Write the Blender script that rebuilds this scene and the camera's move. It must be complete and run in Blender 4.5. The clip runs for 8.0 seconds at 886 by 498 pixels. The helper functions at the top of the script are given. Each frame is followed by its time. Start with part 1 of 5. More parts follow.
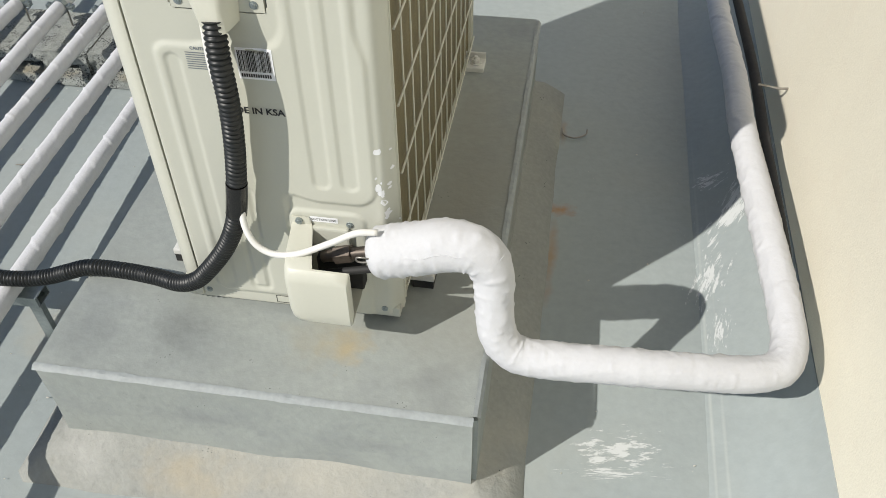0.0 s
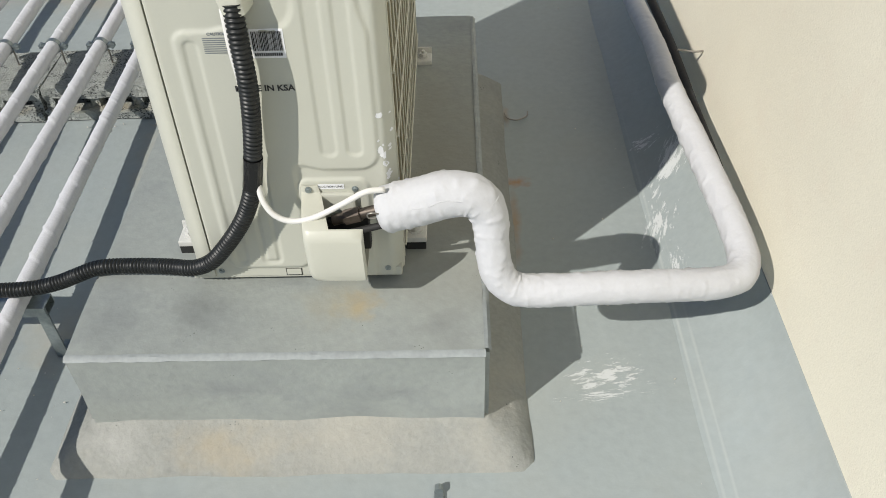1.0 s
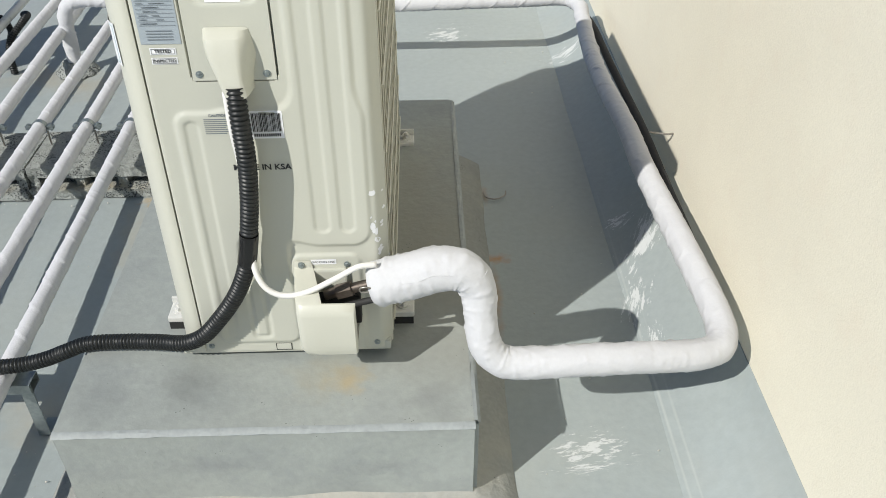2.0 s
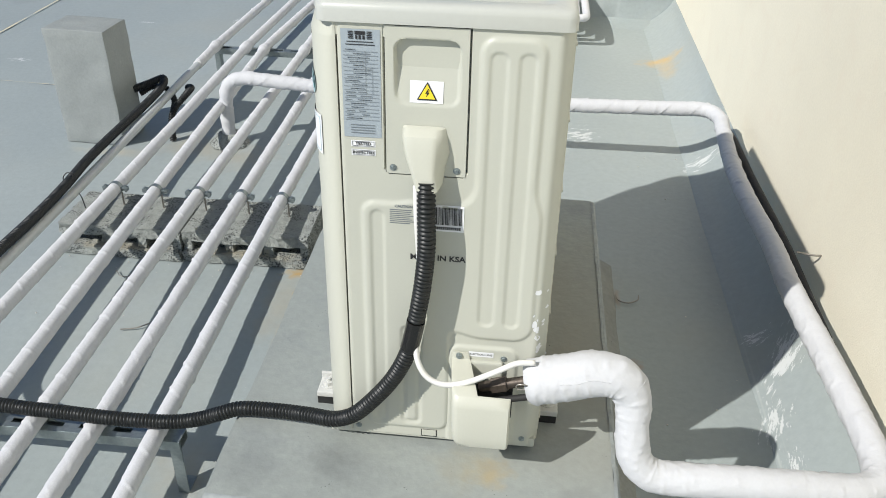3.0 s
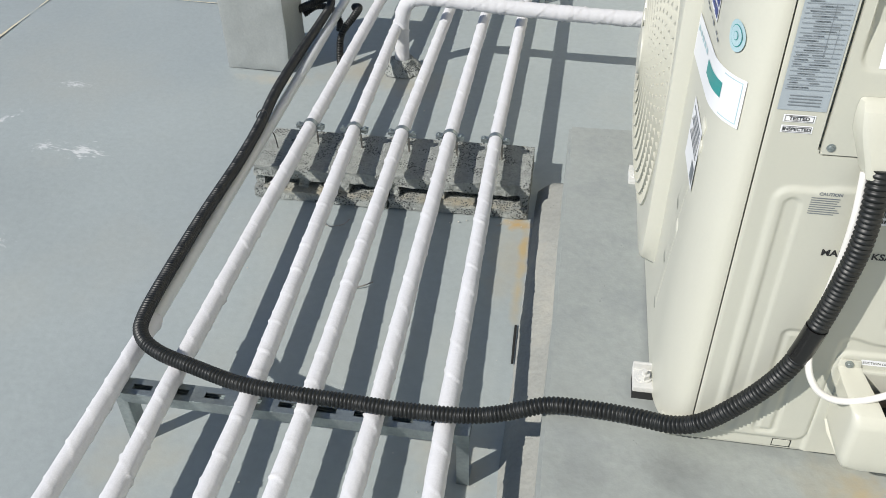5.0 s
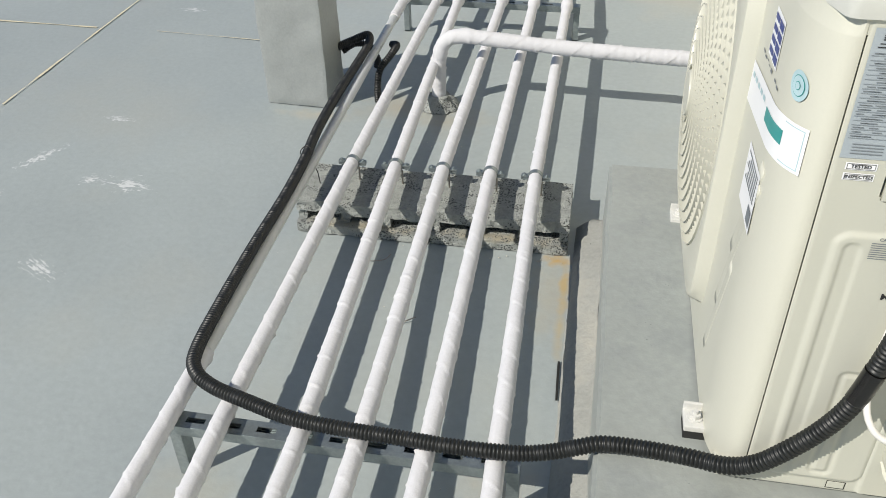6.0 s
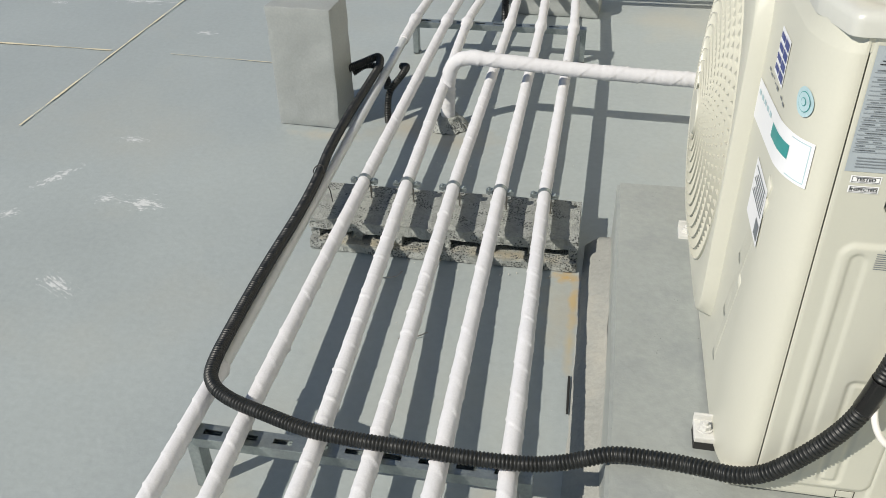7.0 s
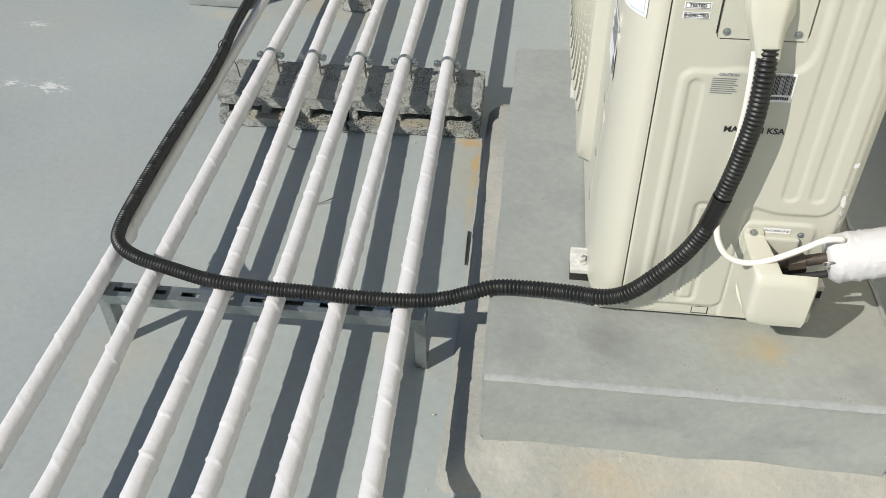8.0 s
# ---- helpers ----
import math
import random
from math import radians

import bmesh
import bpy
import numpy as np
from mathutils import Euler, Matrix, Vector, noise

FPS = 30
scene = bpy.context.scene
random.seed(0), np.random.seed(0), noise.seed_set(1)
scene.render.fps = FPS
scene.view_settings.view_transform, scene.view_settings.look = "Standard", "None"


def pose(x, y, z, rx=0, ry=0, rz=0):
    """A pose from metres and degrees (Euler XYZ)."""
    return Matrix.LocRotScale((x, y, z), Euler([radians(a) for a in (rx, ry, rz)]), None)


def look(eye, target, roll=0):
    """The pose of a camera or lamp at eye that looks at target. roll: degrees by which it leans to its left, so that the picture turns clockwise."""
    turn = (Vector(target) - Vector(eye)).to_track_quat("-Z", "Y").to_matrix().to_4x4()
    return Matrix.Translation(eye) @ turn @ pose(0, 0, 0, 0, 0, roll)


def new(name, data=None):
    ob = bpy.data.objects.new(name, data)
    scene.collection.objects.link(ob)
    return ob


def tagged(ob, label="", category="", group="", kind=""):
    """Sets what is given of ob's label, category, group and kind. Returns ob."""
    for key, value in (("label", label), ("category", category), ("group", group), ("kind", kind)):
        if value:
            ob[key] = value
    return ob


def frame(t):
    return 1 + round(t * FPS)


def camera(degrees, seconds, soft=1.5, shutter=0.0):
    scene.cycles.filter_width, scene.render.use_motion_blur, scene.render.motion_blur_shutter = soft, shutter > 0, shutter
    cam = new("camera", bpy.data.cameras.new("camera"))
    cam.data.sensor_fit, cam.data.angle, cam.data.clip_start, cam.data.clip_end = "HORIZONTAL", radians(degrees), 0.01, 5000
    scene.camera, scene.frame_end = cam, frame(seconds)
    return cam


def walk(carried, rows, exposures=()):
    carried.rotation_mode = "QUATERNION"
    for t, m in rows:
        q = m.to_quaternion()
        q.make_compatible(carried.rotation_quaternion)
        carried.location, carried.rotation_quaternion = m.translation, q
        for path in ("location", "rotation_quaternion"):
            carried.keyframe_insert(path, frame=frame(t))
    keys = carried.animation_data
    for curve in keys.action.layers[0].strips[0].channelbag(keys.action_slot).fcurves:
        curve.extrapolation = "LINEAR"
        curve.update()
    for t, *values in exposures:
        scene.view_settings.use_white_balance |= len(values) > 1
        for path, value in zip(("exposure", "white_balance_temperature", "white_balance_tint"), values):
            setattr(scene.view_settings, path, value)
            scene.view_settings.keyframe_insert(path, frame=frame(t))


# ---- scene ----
cam = camera(55.4, 8.0, soft=0.9)
PATH = [
    (0, (0.61, -0.965, 1.405), (0.365, 0.42, -0.016), -1.2),
    (0.5, (0.57, -1.087, 1.417), (0.403, 0.332, 0.017), -1.9),
    (1, (0.478, -1.192, 1.411), (0.437, 0.271, 0.048), -2.1),
    (1.2, (0.46, -1.219, 1.413), (0.486, 0.261, 0.068), -1.6),
    (2.3, (0.413, -1.24, 1.454), (0.434, 0.396, 0.305), 0.3),
    (2.5, (0.382, -1.249, 1.469), (0.34, 0.42, 0.369), 0.6),
    (3, (0.299, -1.249, 1.468), (0.131, 0.441, 0.412), 1.1),
    (3.5, (0.254, -1.153, 1.452), (0.072, 0.51, 0.357), 0.4),
    (4, (0.158, -1.01, 1.45), (-0.02, 0.613, 0.295), 0.8),
    (4.5, (-0.051, -1.004, 1.448), (-0.265, 0.57, 0.233), 0.2),
    (4.7, (-0.154, -1.015, 1.437), (-0.394, 0.536, 0.197), -0.4),
    (5.8, (-0.313, -1.06, 1.449), (-0.616, 0.478, 0.206), -0.8),
    (6, (-0.315, -1.057, 1.469), (-0.629, 0.522, 0.281), -1.1),
    (6.5, (-0.31, -1.059, 1.498), (-0.621, 0.591, 0.412), -1.1),
    (7, (-0.326, -1.099, 1.478), (-0.655, 0.508, 0.334), -1.3),
    (7.5, (-0.301, -1.153, 1.466), (-0.591, 0.395, 0.233), -0.7),
    (8, (-0.191, -1.224, 1.444), (-0.377, 0.266, 0.122), -0.6),
]
EXPOSURES = [(0.0, -0.03, 6500, 11), (0.5, -0.07, 6500, 11), (1.0, -0.14, 6480, 11), (1.2, -0.14, 6480, 11), (2.5, 0.03, 6330, 10), (3.5, 0.03, 6320, 11), (4.5, 0.05, 6380, 12),
             (5.8, 0.08, 6560, 11), (6.5, 0.02, 6780, 11), (8.0, 0.03, 6720, 11)]
walk(cam, [(t, look(eye, target, roll)) for t, eye, target, roll in PATH], EXPOSURES)

# ---- world and sun ----
SUN_DIR = Vector((0.856, 0.772, -1.0)).normalized()
world = bpy.data.worlds.new("world")
scene.world = world
world.use_nodes = True
wn = world.node_tree
sky = wn.nodes.new("ShaderNodeTexSky")
sky.sky_type = "NISHITA"
sky.sun_disc = False
sky.sun_elevation = math.asin(-SUN_DIR.z)
sky.sun_rotation = math.atan2(-SUN_DIR.x, -SUN_DIR.y)
sky.dust_density = 0.1
sky.ozone_density = 5.0
wn.nodes["Background"].inputs[1].default_value = 0.072
wn.links.new(sky.outputs[0], wn.nodes["Background"].inputs[0])
sun = new("sun", bpy.data.lights.new("sun", "SUN"))
sun.data.energy, sun.data.angle, sun.data.color = 4.6, radians(0.53), (1.0, 0.960, 0.875)
sun.matrix_world = look((0, 0, 0), SUN_DIR)


# ---- materials ----
def mat(name, col, rough=0.6, metal=0.0, var=0.12, scale=6.0, fine=80.0, bump=0.15, bump_scale=150.0, dist=0.002,
        stain=None, stain_amt=0.0, stain_scale=2.0, islands=False, coat=0.0, sheen=0.0):
    m = bpy.data.materials.new(name)
    m.use_nodes = True
    t = m.node_tree
    n, l = t.nodes, t.links
    b = n["Principled BSDF"]
    geo = n.new("ShaderNodeTexCoord")

    def noise_tex(sc, det=4.0, rg=0.55):
        x = n.new("ShaderNodeTexNoise")
        x.inputs["Scale"].default_value, x.inputs["Detail"].default_value, x.inputs["Roughness"].default_value = sc, det, rg
        l.new(geo.outputs["Object"], x.inputs["Vector"])
        return x

    big, small = noise_tex(scale), noise_tex(fine, 3.0)
    mixv = n.new("ShaderNodeMath")
    mixv.operation = "MULTIPLY_ADD"
    mixv.inputs[1].default_value = 0.45
    l.new(small.outputs["Fac"], mixv.inputs[0])
    half = n.new("ShaderNodeMath")
    half.operation = "MULTIPLY"
    half.inputs[1].default_value = 0.55
    l.new(big.outputs["Fac"], half.inputs[0])
    l.new(half.outputs[0], mixv.inputs[2])
    ramp = n.new("ShaderNodeMapRange")
    ramp.inputs["From Min"].default_value, ramp.inputs["From Max"].default_value = 0.3, 0.7
    ramp.inputs["To Min"].default_value, ramp.inputs["To Max"].default_value = 1 - var, 1 + var
    l.new(mixv.outputs[0], ramp.inputs["Value"])
    mul = n.new("ShaderNodeMix")
    mul.data_type, mul.blend_type = "RGBA", "MULTIPLY"
    mul.inputs[0].default_value = 1.0
    mul.inputs[6].default_value = (*col, 1)
    l.new(ramp.outputs[0], mul.inputs[7])
    out = mul.outputs[2]
    if stain:
        sn = noise_tex(stain_scale, 6.0, 0.62)
        sr = n.new("ShaderNodeMapRange")
        sr.inputs["From Min"].default_value, sr.inputs["From Max"].default_value = 0.52, 0.72
        sr.inputs["To Max"].default_value = stain_amt
        l.new(sn.outputs["Fac"], sr.inputs["Value"])
        sm = n.new("ShaderNodeMix")
        sm.data_type = "RGBA"
        l.new(sr.outputs[0], sm.inputs[0])
        l.new(out, sm.inputs[6])
        sm.inputs[7].default_value = (*stain, 1)
        out = sm.outputs[2]
    l.new(out, b.inputs["Base Color"])
    b.inputs["Metallic"].default_value = metal
    rr = n.new("ShaderNodeMapRange")
    rr.inputs["To Min"].default_value, rr.inputs["To Max"].default_value = max(0.03, rough - 0.1), min(1, rough + 0.1)
    l.new(big.outputs["Fac"], rr.inputs["Value"])
    l.new(rr.outputs[0], b.inputs["Roughness"])
    if coat:
        b.inputs["Coat Weight"].default_value = coat
    if sheen:
        b.inputs["Sheen Weight"].default_value = sheen
    if bump:
        bn = noise_tex(bump_scale, 4.0)
        bp = n.new("ShaderNodeBump")
        bp.inputs["Strength"].default_value, bp.inputs["Distance"].default_value = bump, dist
        l.new(bn.outputs["Fac"], bp.inputs["Height"])
        l.new(bp.outputs[0], b.inputs["Normal"])
    return m


M_ROOF = mat("roof_paint", (0.320, 0.358, 0.359), 0.5, var=0.10, scale=1.3, fine=45, bump=0.25, bump_scale=60, dist=0.003,
             stain=(0.37, 0.37, 0.325), stain_amt=0.4, stain_scale=1.1)
M_PLINTH = mat("plinth_paint", (0.302, 0.325, 0.310), 0.55, var=0.12, scale=3.0, fine=60, bump=0.4, bump_scale=45, dist=0.004,
               stain=(0.22, 0.24, 0.245), stain_amt=0.6, stain_scale=5.0)
M_SKIRT = mat("mortar_skirt", (0.285, 0.292, 0.272), 0.8, var=0.16, scale=5.0, fine=90, bump=0.6, bump_scale=55, dist=0.005,
              stain=(0.40, 0.375, 0.315), stain_amt=0.5, stain_scale=5.0)
M_WALL = mat("cream_stucco", (0.765, 0.72, 0.595), 0.85, var=0.05, scale=2.5, fine=130, bump=0.35, bump_scale=240, dist=0.003,
             stain=(0.74, 0.67, 0.55), stain_amt=0.5, stain_scale=9.0)
M_WRAP = mat("white_cloth_wrap", (0.595, 0.60, 0.62), 0.9, var=0.06, scale=14, fine=160, bump=0.35, bump_scale=110, dist=0.003)
M_WRAP2 = mat("white_canvas_wrap", (0.555, 0.56, 0.58), 0.9, var=0.04, scale=9, fine=160, bump=0.3, bump_scale=130, dist=0.002)
M_BARE = mat("bare_grey_pipe", (0.52, 0.54, 0.54), 0.3, var=0.08, scale=10, fine=90, bump=0.05)
M_BEIGE = mat("beige_enamel", (0.500, 0.504, 0.438), 0.33, var=0.02, scale=3, fine=220, bump=0.04, bump_scale=420, dist=0.0006)
M_BEIGE2 = mat("beige_plastic", (0.525, 0.525, 0.452), 0.38, var=0.02, scale=4, fine=200, bump=0.04, bump_scale=420, dist=0.0006)
M_LID = mat("beige_lid", (0.49, 0.50, 0.465), 0.32, var=0.03, scale=3, fine=120, bump=0.03, bump_scale=300, dist=0.0006)
M_DARK = mat("dark_gap", (0.015, 0.015, 0.014), 0.8, var=0.1, bump=0)
M_COIL = mat("coil_fins", (0.16, 0.135, 0.07), 0.6, metal=0.2, var=0.25, scale=12, fine=300, bump=0.5, bump_scale=500, dist=0.001)
M_HOSE = mat("black_corrugated_plastic", (0.0060, 0.0075, 0.0080), 0.46, var=0.3, scale=15, fine=150, bump=0.1, bump_scale=200, dist=0.001,
             stain=(0.035, 0.036, 0.036), stain_amt=0.25, stain_scale=60)
M_TAPE = mat("black_tape", (0.008, 0.008, 0.008), 0.13, var=0.2, scale=30, bump=0.3, bump_scale=90, dist=0.001)
M_STEEL = mat("galvanised_steel", (0.30, 0.34, 0.345), 0.42, metal=0.75, var=0.2, scale=18, fine=120, bump=0.1)
M_NAIL = mat("dull_wire", (0.34, 0.32, 0.29), 0.5, metal=0.7, var=0.2, scale=40, bump=0.1)
M_BLOCK = mat("concrete_block", (0.300, 0.318, 0.302), 0.9, var=0.25, scale=22, fine=140, bump=1.0, bump_scale=240, dist=0.006,
              stain=(0.17, 0.18, 0.175), stain_amt=0.6, stain_scale=40)
M_BLOCKP = mat("painted_block", (0.275, 0.295, 0.29), 0.65, var=0.10, scale=8, fine=120, bump=0.35, bump_scale=30, dist=0.006)
M_CABLE = mat("white_cable", (0.72, 0.71, 0.68), 0.4, var=0.04, scale=30, bump=0.05)
M_COPPER = mat("aged_copper", (0.11, 0.09, 0.075), 0.5, metal=0.6, var=0.3, scale=40, bump=0.2)
M_LABEL = mat("silver_label", (0.36, 0.41, 0.45), 0.35, metal=0.1, var=0.04, bump=0)
M_WHITE = mat("white_sticker", (0.80, 0.81, 0.83), 0.4, var=0.02, bump=0)
M_INK = mat("black_ink", (0.02, 0.02, 0.022), 0.5, var=0.1, bump=0)
M_GREYINK = mat("grey_ink", (0.16, 0.18, 0.20), 0.5, var=0.1, bump=0)
M_YELLOW = mat("yellow_ink", (0.80, 0.62, 0.03), 0.45, var=0.03, bump=0)
M_BLUE = mat("blue_ink", (0.03, 0.05, 0.22), 0.4, var=0.05, bump=0)
M_TEAL = mat("teal_ink", (0.03, 0.28, 0.27), 0.4, var=0.05, bump=0)
M_PALEBLUE = mat("pale_blue_ink", (0.40, 0.56, 0.60), 0.4, var=0.05, bump=0)
M_SPLASH = mat("dried_white_paint", (0.58, 0.60, 0.60), 0.7, var=0.1, bump=0.3)
M_RUST = mat("rust_stain", (0.42, 0.27, 0.10), 0.8, var=0.25, scale=30, bump=0.1)
M_TAN = mat("tan_stain", (0.50, 0.38, 0.20), 0.75, var=0.2, scale=20, bump=0.1)
M_CREAMLINE = mat("joint_line", (0.60, 0.55, 0.40), 0.8, var=0.2, scale=30, bump=0.2)
M_EDGE = mat("worn_edge_paint", (0.285, 0.31, 0.312), 0.6, var=0.15, scale=20, bump=0.3)
M_CRUMB = mat("plaster_crumb", (0.55, 0.53, 0.48), 0.8, var=0.2, scale=60, bump=0)
M_FOOT = mat("foot_paint", (0.60, 0.60, 0.57), 0.5, var=0.1, scale=30, bump=0.2)
M_RUBBER = mat("black_rubber", (0.02, 0.02, 0.02), 0.7, var=0.2, bump=0.2)
M_SHADOW_RUBBLE = mat("shadow_line_and_rubble", (0.022, 0.023, 0.026), 0.8, var=0.3, scale=30, bump=0.4, bump_scale=90)


def spot(m, centre, radius, col, amount=0.7, squash=(1, 1, 1)):
    """A soft patch of colour with a ragged edge at one place of a material."""
    t = m.node_tree
    n, l = t.nodes, t.links
    b = n["Principled BSDF"]
    old = b.inputs["Base Color"].links[0].from_socket
    co = n.new("ShaderNodeTexCoord")
    mp = n.new("ShaderNodeMapping")
    mp.inputs["Location"].default_value = [-c * k / radius for c, k in zip(centre, squash)]
    mp.inputs["Scale"].default_value = [k / radius for k in squash]
    l.new(co.outputs["Object"], mp.inputs["Vector"])
    ln = n.new("ShaderNodeVectorMath")
    ln.operation = "LENGTH"
    l.new(mp.outputs[0], ln.inputs[0])
    nz = n.new("ShaderNodeTexNoise")
    nz.inputs["Scale"].default_value, nz.inputs["Detail"].default_value = 2.2 / radius, 6.0
    l.new(co.outputs["Object"], nz.inputs["Vector"])
    ad = n.new("ShaderNodeMath")
    ad.operation = "MULTIPLY_ADD"
    ad.inputs[1].default_value = 1.5
    l.new(nz.outputs["Fac"], ad.inputs[0])
    l.new(ln.outputs["Value"], ad.inputs[2])
    mr = n.new("ShaderNodeMapRange")
    mr.inputs["From Min"].default_value, mr.inputs["From Max"].default_value = 1.65, 0.75
    mr.inputs["To Max"].default_value = amount
    l.new(ad.outputs[0], mr.inputs["Value"])
    mx = n.new("ShaderNodeMix")
    mx.data_type = "RGBA"
    l.new(mr.outputs[0], mx.inputs[0])
    l.new(old, mx.inputs[6])
    mx.inputs[7].default_value = (*col, 1)
    l.new(mx.outputs[2], b.inputs["Base Color"])


def smear(m, cx, cy, sx, sy, turn, col=(0.62, 0.64, 0.64), amount=0.85, cut=0.56):
    """Scratchy dried paint: streaked noise inside a ragged oval."""
    t = m.node_tree
    n, l = t.nodes, t.links
    b = n["Principled BSDF"]
    old = b.inputs["Base Color"].links[0].from_socket
    co = n.new("ShaderNodeTexCoord")
    sub = n.new("ShaderNodeVectorMath")
    sub.operation = "SUBTRACT"
    sub.inputs[1].default_value = (cx, cy, 0)
    l.new(co.outputs["Object"], sub.inputs[0])
    mp = n.new("ShaderNodeMapping")
    mp.vector_type = "TEXTURE"
    mp.inputs["Rotation"].default_value = (0, 0, radians(turn))
    mp.inputs["Scale"].default_value = (sx, sy, 1)
    l.new(sub.outputs[0], mp.inputs["Vector"])
    ln = n.new("ShaderNodeVectorMath")
    ln.operation = "LENGTH"
    l.new(mp.outputs[0], ln.inputs[0])
    st = n.new("ShaderNodeVectorMath")
    st.operation = "MULTIPLY"
    st.inputs[1].default_value = (2.2, 4.2, 0)
    l.new(mp.outputs[0], st.inputs[0])
    nz = n.new("ShaderNodeTexNoise")
    nz.inputs["Scale"].default_value, nz.inputs["Detail"].default_value, nz.inputs["Roughness"].default_value = 1.3, 7.0, 0.72
    l.new(st.outputs[0], nz.inputs["Vector"])
    off = n.new("ShaderNodeVectorMath")
    off.operation = "ADD"
    off.inputs[1].default_value = (cx * 37, cy * 53, 0)
    l.new(st.outputs[0], off.inputs[0])
    l.new(off.outputs[0], nz.inputs["Vector"])
    fall = n.new("ShaderNodeMath")
    fall.operation = "MULTIPLY_ADD"
    fall.inputs[1].default_value = -0.22
    l.new(ln.outputs["Value"], fall.inputs[0])
    l.new(nz.outputs["Fac"], fall.inputs[2])
    mr = n.new("ShaderNodeMapRange")
    mr.inputs["From Min"].default_value, mr.inputs["From Max"].default_value = cut - 0.13, cut - 0.09
    mr.inputs["To Max"].default_value = amount
    l.new(fall.outputs[0], mr.inputs["Value"])
    mx = n.new("ShaderNodeMix")
    mx.data_type = "RGBA"
    l.new(mr.outputs[0], mx.inputs[0])
    l.new(old, mx.inputs[6])
    mx.inputs[7].default_value = (*col, 1)
    l.new(mx.outputs[2], b.inputs["Base Color"])


def pits(m, scale, size, cover):
    """Small dark air holes, thick in some patches and absent in others."""
    t = m.node_tree
    n, l = t.nodes, t.links
    b = n["Principled BSDF"]
    old = b.inputs["Base Color"].links[0].from_socket
    co = n.new("ShaderNodeTexCoord")
    vo = n.new("ShaderNodeTexVoronoi")
    vo.inputs["Scale"].default_value = scale
    l.new(co.outputs["Object"], vo.inputs["Vector"])
    nz = n.new("ShaderNodeTexNoise")
    nz.inputs["Scale"].default_value, nz.inputs["Detail"].default_value = scale / 9, 4.0
    l.new(co.outputs["Object"], nz.inputs["Vector"])
    lim = n.new("ShaderNodeMapRange")
    lim.inputs["From Min"].default_value, lim.inputs["From Max"].default_value = cover, cover + 0.15
    lim.inputs["To Max"].default_value = size
    l.new(nz.outputs["Fac"], lim.inputs["Value"])
    lt = n.new("ShaderNodeMath")
    lt.operation = "LESS_THAN"
    l.new(vo.outputs["Distance"], lt.inputs[0])
    l.new(lim.outputs[0], lt.inputs[1])
    mx = n.new("ShaderNodeMix")
    mx.data_type = "RGBA"
    l.new(lt.outputs[0], mx.inputs[0])
    l.new(old, mx.inputs[6])
    mx.inputs[7].default_value = (0.075, 0.08, 0.08, 1)
    l.new(mx.outputs[2], b.inputs["Base Color"])


for row in ((-2.19, 1.20, 0.05, 0.16, -25), (-2.05, 1.51, 0.10, 0.04, 0), (-1.80, 1.08, 0.14, 0.07, -10), (-1.94, 1.09, 0.06, 0.05, 10), (-1.84, 0.62, 0.12, 0.05, -28), (-2.22, 0.95, 0.06, 0.04, 40),
            (-2.75, 3.03, 0.25, 0.08, 5), (-2.25, 2.62, 0.10, 0.05, 0), (-3.24, 2.94, 0.09, 0.04, 0), (-1.37, 3.44, 0.05, 0.10, -30), (-1.87, 3.31, 0.13, 0.02, 0),
            (0.785, -0.075, 0.13, 0.07, 12), (0.770, -0.125, 0.12, 0.02, 6), (0.546, 2.09, 0.13, 0.12, 20), (0.972, 0.39, 0.12, 0.06, 75), (1.035, 0.60, 0.20, 0.07, 62), (0.985, 0.24, 0.08, 0.03, 80), (0.985, 0.72, 0.06, 0.05, 30), (1.00, 1.84, 0.14, 0.07, 20)):
    smear(M_ROOF, *row)

# stains and darker patches in the grey coating and on the plinth
spot(M_PLINTH, (0.285, -0.095, 0.245), 0.055, (0.42, 0.32, 0.16), 0.6)
spot(M_PLINTH, (0.24, -0.08, 0.245), 0.09, (0.36, 0.32, 0.22), 0.4)
spot(M_PLINTH, (0.44, 0.35, 0.245), 0.45, (0.245, 0.235, 0.20), 0.7, (2.0, 0.8, 1))
spot(M_PLINTH, (0.05, -0.216, 0.15), 0.06, (0.20, 0.215, 0.22), 0.5, (0.4, 1, 1.6))
spot(M_PLINTH, (0.36, -0.216, 0.13), 0.05, (0.20, 0.215, 0.22), 0.4, (0.4, 1, 1.6))
spot(M_SKIRT, (-0.20, -0.25, 0.045), 0.07, (0.42, 0.42, 0.40), 0.6, (0.9, 1.2, 1))
spot(M_SKIRT, (0.02, -0.27, 0.04), 0.10, (0.36, 0.315, 0.23), 0.7, (0.6, 1.4, 1))
spot(M_SKIRT, (0.25, -0.25, 0.04), 0.14, (0.38, 0.365, 0.315), 0.5, (0.6, 1.4, 1))
spot(M_BLOCK, (0.0, 0.0, 0.033), 0.055, (0.40, 0.35, 0.24), 0.7, (0.22, 1.6, 3.0))
pits(M_BLOCK, 150, 0.42, 0.40)
pits(M_PLINTH, 150, 0.22, 0.60)
pits(M_SKIRT, 150, 0.22, 0.57)
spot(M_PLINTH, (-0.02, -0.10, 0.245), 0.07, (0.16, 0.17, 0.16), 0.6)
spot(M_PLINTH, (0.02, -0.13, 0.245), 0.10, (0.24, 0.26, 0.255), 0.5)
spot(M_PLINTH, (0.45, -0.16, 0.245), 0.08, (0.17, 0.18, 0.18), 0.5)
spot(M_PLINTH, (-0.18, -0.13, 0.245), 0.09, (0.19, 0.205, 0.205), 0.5)
